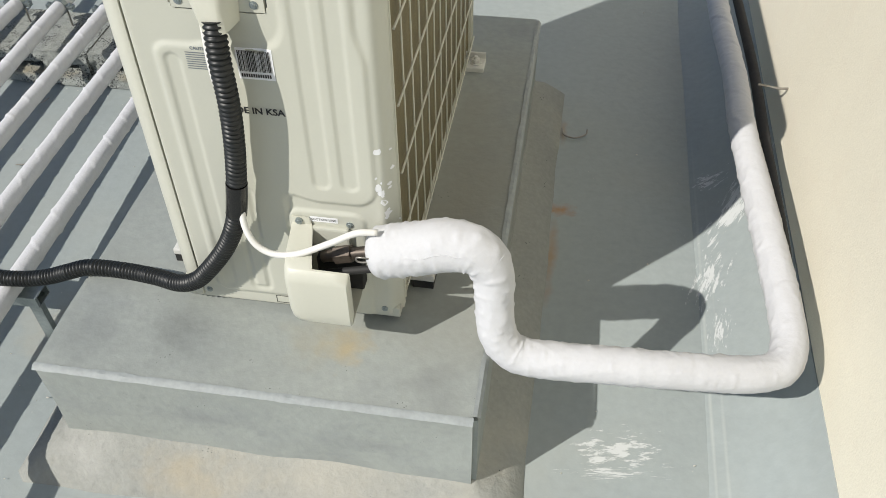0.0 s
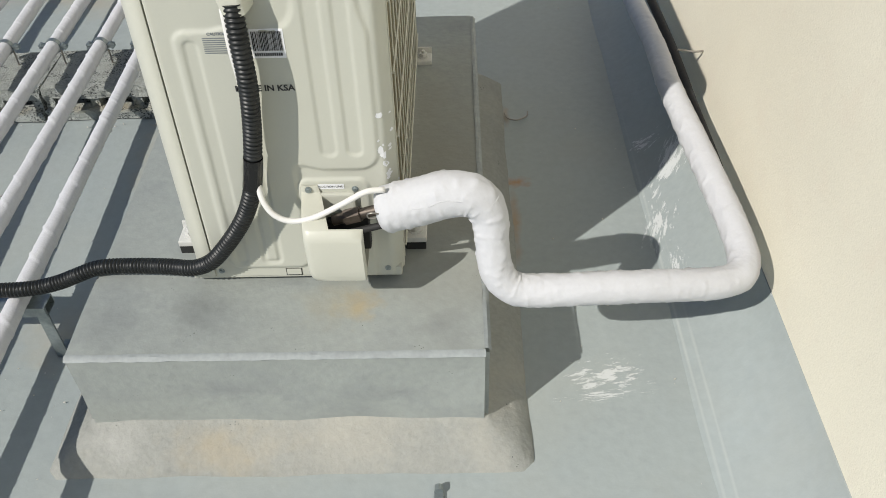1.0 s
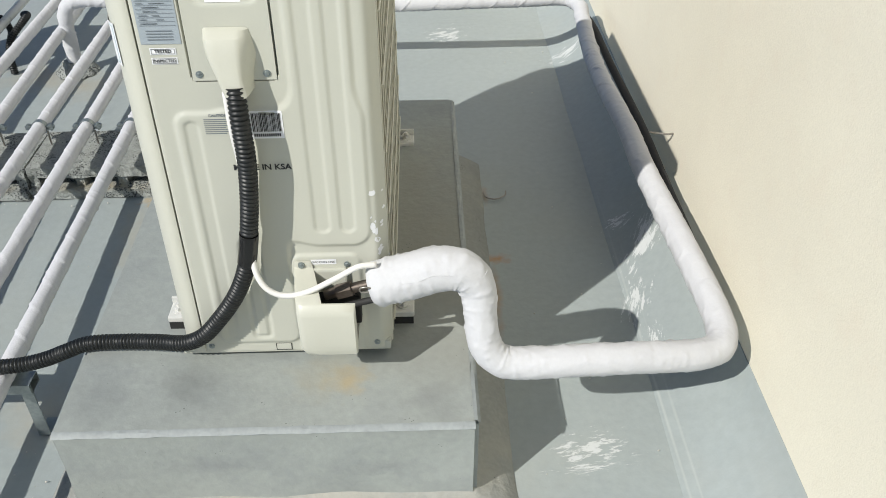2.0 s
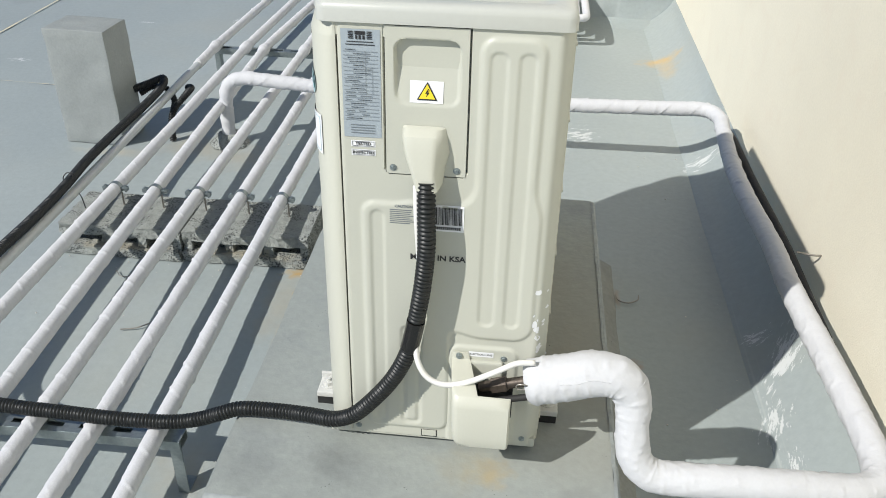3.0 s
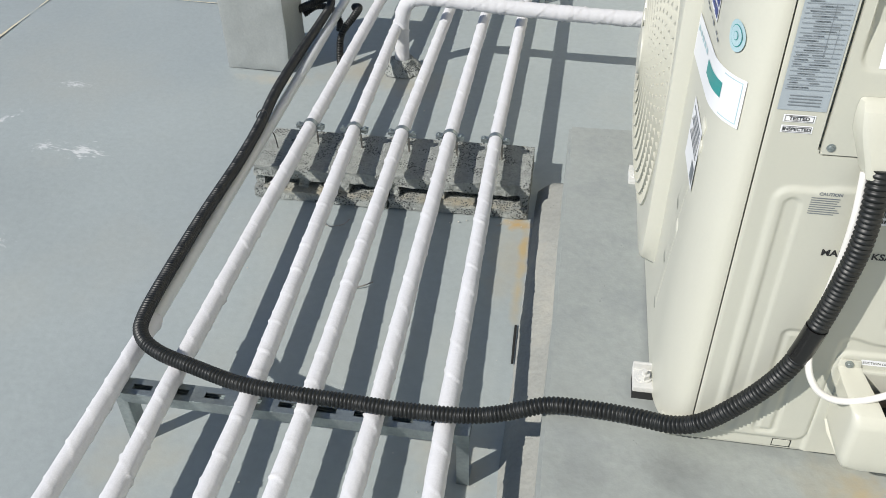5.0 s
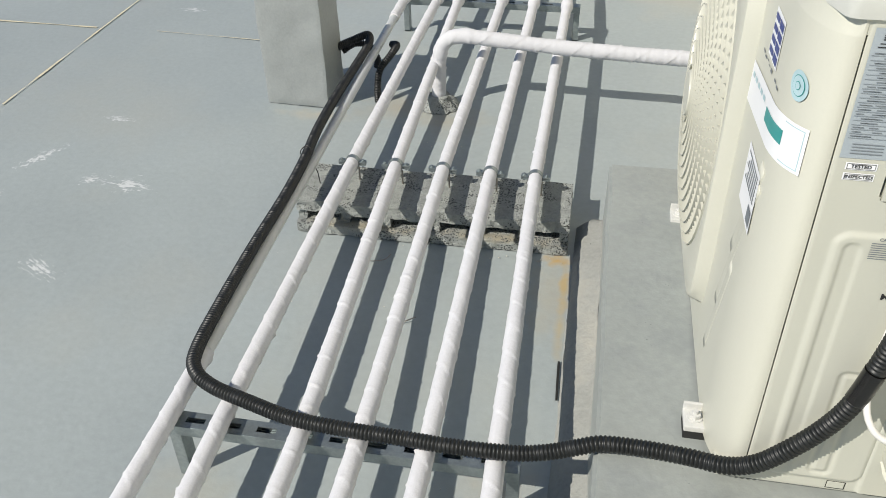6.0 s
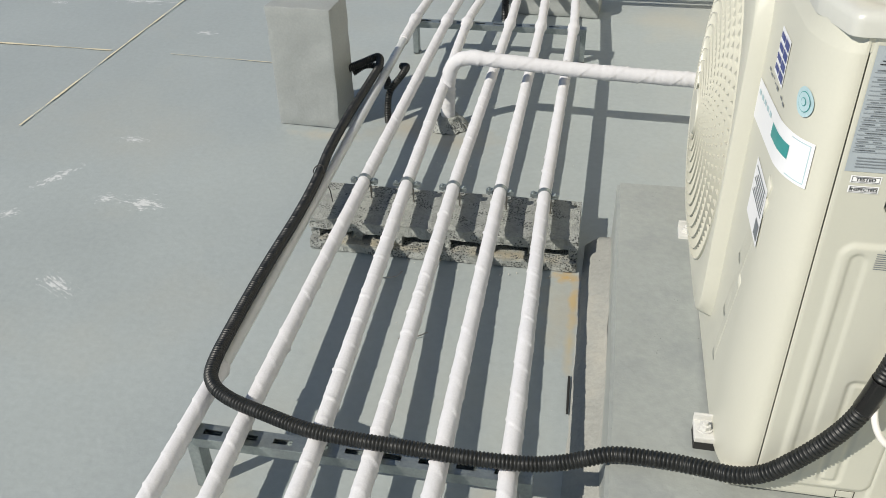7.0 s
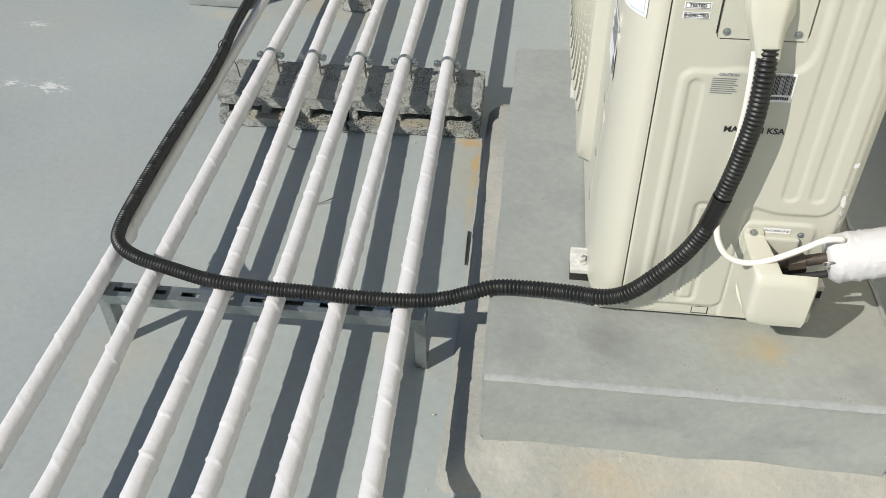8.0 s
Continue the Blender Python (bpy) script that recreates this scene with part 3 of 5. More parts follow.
def build_unit():
    u = thing("outdoor_unit", UNIT, "beige split air-conditioner outdoor unit on the grey plinth", "air conditioner")
    # core box behind the panels
    part("casing", boxed(0.006, UW - 0.012, 0.012, UL - 0.004, 0.004, UH + 0.004), M_DARK, u, "dark inside of the casing")
    part("side_panel", mesh_to_bm(field_mesh("side_panel", emboss, 0.0025, UW, -0.004, UH, 0.0027, 0.012)), M_BEIGE, u, "beige enamelled pressed steel panel", smooth=True, angle=50)
    # base pan lip
    part("base_pan", boxed(-0.045, UW - 0.004, 0.003, UL - 0.003, -0.012, 0.010, 0.003), M_BEIGE, u)
    # front panel: plan extruded upwards
    pts = front_profile(0)
    vs, fs = [], []
    # the top edge folds inwards to the lid
    n = len(pts)
    levels = ((-0.006, 1.0), (UH - 0.024, 1.0), (UH - 0.021, 0.985), (UH - 0.001, 0.88), (UH + 0.004, 0.87))
    for z, k in levels:
        vs += [(x * k, y + (1 - k) * 0.06 * max(0.0, 1 - y / 0.125) * (x < -0.004), z) for x, y in pts]
    for j in range(len(levels) - 1):
        for k in range(n - 1):
            fs.append((j * n + k + 1, j * n + k, j * n + k + n, j * n + k + n + 1))
    k = len(vs) - n
    vs += [(0.07, 0.001, UH + 0.004), (0.07, UL, UH + 0.004)]
    fs.append(tuple(range(k, k + n)) + (len(vs) - 1, len(vs) - 2))
    me = bpy.data.meshes.new("front_panel")
    me.from_pydata(vs, [], fs)
    fp = link("front_panel", me, M_BEIGE2, u, "smooth beige front panel with rounded corner", smooth=True, angle=35)
    # pressed creases on the narrow part of the front
    for ya, yb, za, zb in ((0.10, 0.20, 0.55, 0.34), (0.10, 0.235, 0.52, 0.20), (0.16, 0.25, 0.33, 0.08)):
        c = FX + 0.0038
        me = tube_mesh("crease", rounded([(c, ya, za), (c, ya + 0.15 * (yb - ya), za + 0.15 * (zb - za)), (c, yb - 0.15 * (yb - ya), zb - 0.15 * (zb - za)), (c, yb, zb)], 0.02, 0.02), 0.0125, 24)
        for v in me.vertices:
            v.co.x = FX - 0.09 * (c - v.co.x) if v.co.x < c else FX + 0.003
        link("crease", me, M_BEIGE2, fp, smooth=True, angle=180)
    # raised fan housing with rings
    build_grille(u)
    # lid
    part("corner_cap", boxed(-0.002, 0.09, 0.0015, 0.08, UH - 0.02, UH + 0.0045, 0.001), M_BEIGE2, u)
    build_lid(u)
    # door with handle recess
    door = link("service_door", field_mesh("service_door", door_relief, 0.0772, 0.2078, 0.5665, UH - 0.001, 0.0022, 0.009), M_BEIGE, u, "beige service cover with handle recess", smooth=True, angle=50)
    # cable hood
    bm = bmesh.new()
    rings = []
    # level, foot on the cover (left, right), front face (left, right), depth
    for z, xa, xb, fa, fb, d in ((0.653, 0.108, 0.170, 0.113, 0.160, 0.003), (0.650, 0.105, 0.174, 0.109, 0.162, 0.010), (0.641, 0.104, 0.176, 0.1085, 0.163, 0.021), (0.630, 0.104, 0.178, 0.1095, 0.163, 0.026),
                                 (0.610, 0.106, 0.181, 0.113, 0.162, 0.030), (0.582, 0.118, 0.174, 0.122, 0.162, 0.036), (0.554, 0.129, 0.171, 0.131, 0.165, 0.042)):
        m = (fb - fa) / 6
        prof = [(xa, 0.0), (xa + 0.3 * (fa - xa), 0.45), (fa, 0.82), (fa + 0.004, 0.95), (fa + m, 1.0), (fa + 2 * m, 1.0), (fa + 3 * m, 1.0), (fa + 4 * m, 1.0), (fb - m, 1.0), (fb - 0.004, 0.97), (fb, 0.88), (fb + 0.6 * (xb - fb), 0.45), (xb, 0.0)]
        rings.append([bm.verts.new((x, -0.002 - d * q, z)) for x, q in prof])
    for a, b in zip(rings, rings[1:]):
        for k in range(12):
            bm.faces.new((a[k], b[k], b[k + 1], a[k + 1]))
    bm.faces.new(list(reversed(rings[0])))
    bmesh.ops.recalc_face_normals(bm, faces=bm.faces[:])
    part("cable_hood", bm, M_BEIGE2, door, "moulded hood over the cable entry", smooth=True, angle=24)
    screw(door, 0.0885, -0.0012, 0.577)
    screw(door, 0.1935, -0.0012, 0.577)
    for x, z in ((0.014, 0.010), (0.336, 0.011), (0.291, 0.205)):
        screw(u, x, -emboss(x, z), z)
    screw(u, 0.209, -0.0105, 0.2085)
    # printed side
    lab = drape("rating_label", emboss, 0.009, 0.070, 0.627, 0.803, M_LABEL, u, label="silver rating label with fine print")
    rnd = random.Random(4)
    rects = []
    z = 0.768
    while z > 0.655:
        rects.append((0.012, 0.067, z, z + 0.0006))
        for _ in range(3):
            x = rnd.uniform(0.013, 0.04)
            rects.append((x, min(0.066, x + rnd.uniform(0.006, 0.02)), z + 0.0025, z + 0.0037))
        z -= 0.0062
    rects += [(0.0465, 0.0470, 0.70, 0.768), (0.0570, 0.0574, 0.70, 0.745)]
    for k in range(4):
        rects.append((0.020, 0.060, 0.634 + k * 0.0045, 0.6352 + k * 0.0045))
    link("fine_print", bars(rects, -0.0018), M_GREYINK, lab)
    rects = []
    for k in range(5):
        rects += [(0.0205, 0.0285, 0.788 + k * 0.0026, 0.7895 + k * 0.0026), (0.0495, 0.0575, 0.788 + k * 0.0026, 0.7895 + k * 0.0026)]
    rects += [(0.031, 0.047, 0.7945, 0.800), (0.032, 0.0350, 0.7875, 0.7935), (0.037, 0.0405, 0.7875, 0.7935), (0.043, 0.0465, 0.7875, 0.7935), (0.018, 0.060, 0.783, 0.7842), (0.016, 0.062, 0.7785, 0.7798)]
    link("emblem", bars(rects, -0.0018), M_INK, lab)
    for z, word in ((0.6155, "TESTED"), (0.600, "INSPECTED")):
        st = drape("check_sticker", emboss, 0.0195, 0.0595, z - 0.0055, z + 0.0055, M_WHITE, u, n=2)
        a, b, c, d = 0.0215, 0.0575, z - 0.0042, z + 0.0042
        link("frame", bars([(a, b, c, c + 0.0006), (a, b, d - 0.0006, d), (a, a + 0.0006, c, d), (b - 0.0006, b, c, d)], -0.0014), M_INK, st)
        side_text(word, 0.0072 if word == "TESTED" else 0.0066, 0.0395, z, -0.0016, st, stretch=1.05)
    # hazard sticker on the door
    hz = drape("hazard_sticker", door_relief, 0.1155, 0.1685, 0.6905, 0.725, M_WHITE, door, 0.001)
    def tri_mesh(name, r, material, lift):
        me = bpy.data.meshes.new(name)
        c = (0.143, 0.7065)
        ps = [(c[0] - r * 0.92, c[1] - r * 0.62), (c[0] + r * 0.92, c[1] - r * 0.62), (c[0], c[1] + r)]
        me.from_pydata([(x, -door_relief(x, z) - lift, z) for x, z in ps], [], [(0, 1, 2)])
        link(name, me, material, hz)
    tri_mesh("triangle_border", 0.0175, M_INK, 0.0025)
    tri_mesh("triangle", 0.0142, M_YELLOW, 0.0032)
    bolt = [(0.1445, 0.7140), (0.1400, 0.7060), (0.1432, 0.7068), (0.1412, 0.6995), (0.1466, 0.7082), (0.1434, 0.7074), (0.1462, 0.7140)]
    me = bpy.data.meshes.new("bolt")
    me.from_pydata([(x, -door_relief(0.143, 0.7065) - 0.0042, z) for x, z in bolt], [], [(0, 1, 2, 6), (2, 5, 6), (2, 3, 4, 5)])
    link("bolt", me, M_INK, hz)
    # caution text, bar code, origin mark
    side_text("CAUTION", 0.0068, 0.106, 0.5075, -0.0052, u, M_GREYINK)
    rnd = random.Random(9)
    link("fine_print", bars([(0.082, 0.082 + rnd.uniform(0.034, 0.042), 0.500 - 0.0036 * k, 0.5014 - 0.0036 * k) for k in range(8)], -0.0052), M_GREYINK, u)
    bc = drape("bar_code_sticker", emboss, 0.156, 0.2085, 0.465, 0.514, M_WHITE, u, n=4)
    rects, x = [], 0.159
    while x < 0.205:
        w = rnd.choice((0.0006, 0.0011, 0.0016))
        rects.append((x, x + w, 0.478, 0.511))
        x += w + rnd.choice((0.0006, 0.001))
    rects += [(0.160 + 0.0034 * k, 0.1625 + 0.0034 * k, 0.469, 0.4745) for k in range(13)]
    link("bar_code", bars(rects, -0.0064), M_INK, bc)
    side_text("MADE IN KSA", 0.0150, 0.165, 0.411, -0.0052, u, stretch=1.06)
    sl = drape("line_sticker", emboss, 0.226, 0.272, 0.206, 0.217, M_WHITE, u, n=2)
    side_text("SUCTION LINE", 0.0062, 0.249, 0.2115, -0.0058, sl)
    # small knock-out on the lower edge
    part("knockout", boxed(0.140, 0.168, -0.0012, 0.004, -0.002, 0.013, 0.001), M_BEIGE, u)
    link("gap", bars([(0.1385, 0.1695, -0.0035, -0.002), (0.1385, 0.1695, 0.013, 0.0142), (0.1385, 0.1398, -0.003, 0.014), (0.1682, 0.1695, -0.003, 0.014)], -0.0008), M_DARK, u)
    # chipped paint near the rear edge
    rnd = random.Random(21)
    for k in range(16):
        x, z, r = rnd.gauss(0.350, 0.009), rnd.uniform(0.16, 0.36), rnd.choice((0.002, 0.003, 0.006))
        bm = bmesh.new()
        ring = [bm.verts.new((x + r * rnd.uniform(0.5, 1.2) * math.cos(a), 0, z + 1.3 * r * rnd.uniform(0.5, 1.2) * math.sin(a))) for a in [2 * math.pi * i / 8 for i in range(8)]]
        for v in ring:
            v.co.y = -emboss(min(v.co.x, UW), v.co.z) - 0.0007
        bm.faces.new(ring)
        part("paint_fleck", bm, M_WHITE, u, "white paint fleck")
    # valve cover: open box with a wing
    build_valves(u)
    # rear coil and guard
    build_guard(u)
    # mounting feet
    for y in (0.115, 0.832):
        for x, sgn in ((-0.052, -1), (UW - 0.03, 1)):
            ft = part("foot", foot_mesh(x, y, sgn), M_FOOT, u, "white painted mounting foot")
            bm = bmesh.new()
            cx = x + sgn * (0.022 if sgn < 0 else 0.050)
            cyl(bm, (cx, y, 0.010), (cx, y, 0.020), 0.011, 6)
            cyl(bm, (cx, y, 0.018), (cx, y, 0.027), 0.005, 10)
            cyl(bm, (cx, y, 0.008), (cx, y, 0.0112), 0.015, 18)
            part("bolt", bm, M_FOOT, ft, "bolt and washer under flaking white paint")
            xa, xb = sorted((cx - 0.019, cx + 0.02))
            part("rubber_pad", boxed(xa, xb, y - 0.024, y + 0.024, -0.024 + 0.026 * (y - 0.115), -0.004), M_RUBBER, ft, "black rubber pad")
    return u


def mesh_to_bm(me):
    bm = bmesh.new()
    bm.from_mesh(me)
    return bm


def foot_mesh(x, y, sgn):
    bm = bmesh.new()
    xa, xb = (x - 0.042, x + 0.02) if sgn < 0 else (x - 0.01, x + 0.072)
    box(bm, xa, xb, y - 0.026, y + 0.026, -0.004, 0.009, 0.003)
    box(bm, xa, xb, y + 0.021, y + 0.027, 0.0, 0.024, 0.002)
    return bm


def build_grille(u):
    """Raised square housing, concentric ring louvres with radial vanes, dark behind."""
    X, yc, zc, R = FX, 0.630, 0.428, 0.335
    hous = bmesh.new()
    # housing: rounded square ring with a round hole
    n = 72
    def sq(a, hy, hz, p):
        c, s = math.cos(a), math.sin(a)
        k = (abs(c / hy) ** p + abs(s / hz) ** p) ** (-1 / p)
        return (k * c, k * s)
    loops = []
    for (hy, hz, p, x, circ) in ((0.296, 0.362, 9, X + 0.002, 0), (0.294, 0.360, 9, X - 0.004, 0), (0.288, 0.354, 9, X - 0.022, 0), (0.285, 0.350, 9, X - 0.0265, 0), (0.281, 0.346, 9, X - 0.028, 0), (R + 0.004, 0, 0, X - 0.0285, 1), (R - 0.004, 0, 0, X - 0.026, 1), (R - 0.006, 0, 0, X - 0.001, 1)):
        row = []
        for k in range(n):
            a = 2 * math.pi * k / n
            if circ:
                y, z = 0.82 * hy * math.cos(a), hy * math.sin(a)
            else:
                y, z = sq(a, hy, hz, p)
            row.append(hous.verts.new((x, yc + y, zc + z)))
        loops.append(row)
    for a, b in zip(loops, loops[1:]):
        for k in range(n):
            hous.faces.new((a[k], a[(k + 1) % n], b[(k + 1) % n], b[k]))
    bmesh.ops.recalc_face_normals(hous, faces=hous.faces[:])
    g = part("fan_housing", hous, M_BEIGE2, u, "raised beige fan housing", smooth=True, angle=30)
    # black disc on the front panel: shade of the fan well put into colour
    bm = bmesh.new()
    cyl(bm, (X - 0.004, yc, 0.0), (X - 0.0015, yc, 0.0), R - 0.003, 48)
    for v in bm.verts:
        v.co.y, v.co.z = yc + 0.82 * (v.co.y - yc), zc + v.co.z
    part("louvre_shade_disc", bm, M_DARK, g, "black disc standing in for the shade behind the louvres")
    # thin ridges, and between them bands of slanted open louvre blades
    def at(r, a, dx):
        return Vector((X - 0.027 - 0.037 * (1 - (r / R) ** 2.4) + dx, yc + r * math.cos(a) * 0.82, zc + r * math.sin(a)))
    step = 0.0245
    for k in range(12):
        r = 0.060 + k * step
        vs, fs = [], []
        m = 72
        for i in range(m):
            a = 2 * math.pi * i / m
            for dr, dx in ((-0.0014, -0.0016), (0.0010, -0.0022), (0.0018, 0.010), (0.0002, 0.011)):
                vs.append(at(r, a, dx) + Vector((0, dr * math.cos(a), dr * math.sin(a))))
        for i in range(m):
            j = (i + 1) % m
            for q in range(4):
                fs.append((i * 4 + q, i * 4 + (q + 1) % 4, j * 4 + (q + 1) % 4, j * 4 + q))
        me = bpy.data.meshes.new("louvre_ring")
        me.from_pydata(vs, [], fs)
        ring = link("louvre_ring", me, M_BEIGE2, g, smooth=True, angle=50)
        if k == 11:
            break
        vs, fs = [], []
        teeth = 76
        for i in range(teeth):
            a0 = 2 * math.pi * (i - 0.40 * k) / teeth
            a1 = a0 + 2 * math.pi * 0.60 / teeth
            b = len(vs)
            vs += [at(r, a0, 0.001), at(r + step * 0.94, a0, -0.0022), at(r + step * 0.94, a1, 0.0110), at(r, a1, 0.006), at(r, a0, 0.005), at(r + step * 0.94, a0, 0.008), at(r + step * 0.94, a1, 0.0125), at(r, a1, 0.0075)]
            fs += [(b, b + 3, b + 2, b + 1), (b + 4, b + 5, b + 6, b + 7), (b, b + 1, b + 5, b + 4), (b + 1, b + 2, b + 6, b + 5), (b + 2, b + 3, b + 7, b + 6), (b + 3, b, b + 4, b + 7)]
        me = bpy.data.meshes.new("louvre_band")
        me.from_pydata(vs, [], fs)
        link("louvre_band", me, M_BEIGE2, g)
    bm = bmesh.new()
    cyl(bm, (X - 0.056, yc, zc), (X - 0.068, yc, zc), 0.052, 40, 0.046)
    part("hub", bm, M_BEIGE2, g, "round hub disc", smooth=True)
    # stickers on the front
    def card(name, y0, y1, z0, z1, material, parent, x=FX - 0.0012, shear=0.0, label=""):
        me = bpy.data.meshes.new(name)
        me.from_pydata([(x, y1, z0), (x, y0, z0 + shear), (x, y0, z1 + shear), (x, y1, z1)], [], [(0, 1, 2, 3)])
        return link(name, me, material, parent, label)
    lg = card("logo", 0.158, 0.236, 0.676, 0.748, M_WHITE, u)
    for k in range(4):
        card("stripe", 0.163, 0.194, 0.680 + 0.0165 * k, 0.6925 + 0.0165 * k, M_BLUE, lg, FX - 0.0020, 0.0)
        card("stripe", 0.199, 0.231, 0.682 + 0.0165 * k, 0.6915 + 0.0165 * k, M_BLUE, lg, FX - 0.0020, 0.0)
    def at_arc(y):
        """Plan position on the front panel: y along the flat, below 0.13 round the corner."""
        if y >= 0.125:
            return (FX - 0.0008, y)
        a = math.acos(min(1.0, max(0.0, 1 - (y + 0.0008) / 0.125)))
        return (-0.0048 + (FX + 0.004) * math.sin(a), y)
    def wrapped(name, y0, y1, z0, z1, material, parent, lift=0.0, label=""):
        n = 44
        lift += 0.0010
        vs, fs = [], []
        for i in range(n + 1):
            y = y1 + (y0 - y1) * i / n
            x, yy = at_arc(y)
            k = 1.0 if y > 0.03 else 0.4
            dz = -0.0865 * (y - 0.016)
            vs += [(x - lift * k, yy - lift * (1 - k), z0 + dz), (x - lift * k, yy - lift * (1 - k), z1 + dz)]
        for i in range(n):
            fs.append((2 * i, 2 * i + 2, 2 * i + 3, 2 * i + 1))
        me = bpy.data.meshes.new(name)
        me.from_pydata(vs, [], fs)
        return link(name, me, material, parent, label)
    st = wrapped("guide_sticker", 0.014, 0.325, 0.586, 0.655, M_WHITE, u, 0.0, "long white guide sticker with teal bar, folded round the corner")
    wrapped("teal_bar", 0.060, 0.158, 0.612, 0.634, M_TEAL, st, 0.0006)
    for k in range(5):
        wrapped("line", 0.180 + 0.028 * k, 0.198 + 0.028 * k, 0.632, 0.640, M_PALEBLUE, st, 0.0006)
    for a, b, c, d in ((0.019, 0.058, 0.5905, 0.592), (0.019, 0.058, 0.649, 0.6505), (0.0185, 0.0198, 0.5905, 0.6505)):
        wrapped("border", a, b, c, d, M_PALEBLUE, st, 0.0006)
    for k in range(9):
        card("script", 0.120 + 0.020 * k, 0.134 + 0.020 * k, 0.662 + 0.002 * (k % 3), 0.666 + 0.002 * (k % 2), M_GREYINK, u, FX - 0.0012)
    s2 = card("notice_sticker", 0.098, 0.220, 0.430, 0.533, M_WHITE, u, label="white notice sticker")
    for k in range(7):
        card("line", 0.108, 0.206 - 0.010 * (k % 3), 0.478 + 0.0072 * k, 0.481 + 0.0072 * k, M_GREYINK, s2, FX - 0.0020)
    card("mark", 0.104, 0.134, 0.438, 0.466, M_GREYINK, s2, FX - 0.0020)
    def disc(name, r, material, parent, lift, label=""):
        vs = []
        for k in range(32):
            a = 2 * math.pi * k / 32
            y, z = 0.050 + r * math.cos(a), 0.702 + r * math.sin(a)
            vs.append((at_arc(y)[0] - lift, y, z))
        me = bpy.data.meshes.new(name)
        me.from_pydata(vs, [], [tuple(reversed(range(32)))])
        return link(name, me, material, parent, label)
    rs = disc("round_sticker", 0.021, M_PALEBLUE, u, 0.0012, "pale blue round sticker")
    disc("ring", 0.0145, M_TEAL, rs, 0.0015)
    disc("ring", 0.0135, M_PALEBLUE, rs, 0.0018)
    disc("ring", 0.0060, M_TEAL, rs, 0.0021)
    disc("ring", 0.0050, M_PALEBLUE, rs, 0.0024)


def build_lid(u):
    bm = bmesh.new()
    x0, x1, y0, y1 = -0.053, UW + 0.002, -0.005, UL + 0.004
    plan = [(x0 + 0.040, y0), (x1 - 0.016, y0), (x1 - 0.005, y0 + 0.005), (x1, y0 + 0.016), (x1, y1 - 0.016), (x1 - 0.005, y1 - 0.005), (x1 - 0.016, y1), (x0 + 0.04, y1), (x0 + 0.012, y1 - 0.012), (x0, y1 - 0.04),
            (x0, y0 + 0.100), (x0 + 0.001, y0 + 0.090), (x0 + 0.005, y0 + 0.080), (x0 + 0.024, y0 + 0.010), (x0 + 0.030, y0 + 0.003)]
    def inset(d):
        cx, cy = (x0 + x1) / 2, (y0 + y1) / 2
        hx, hy = (x1 - x0) / 2, (y1 - y0) / 2
        return [(cx + (x - cx) * (hx - d) / hx, cy + (y - cy) * (hy - d) / hy) for x, y in plan]
    rings = []
    for d, z in ((0.0, UH + 0.0015), (0.0, UH + 0.020), (0.0015, UH + 0.026), (0.005, UH + 0.031), (0.010, UH + 0.033), (0.034, UH + 0.034), (0.042, UH + 0.027), (0.064, UH + 0.027), (0.074, UH + 0.034), (0.100, UH + 0.034), (0.106, UH + 0.030)):
        rings.append([bm.verts.new((x, y, z)) for x, y in inset(d)])
    n = len(plan)
    for a, b in zip(rings, rings[1:]):
        for k in range(n):
            bm.faces.new((a[k], a[(k + 1) % n], b[(k + 1) % n], b[k]))
    bm.faces.new(rings[-1])
    bm.faces.new(list(reversed(rings[0])))
    lid = part("lid", bm, M_LID, u, "glossy beige pressed lid", smooth=True, angle=40)
    bm = bmesh.new()
    cyl(bm, (-0.010, 0.235, UH + 0.031), (-0.010, 0.235, UH + 0.036), 0.007, 18)
    part("screw", bm, M_STEEL, lid)


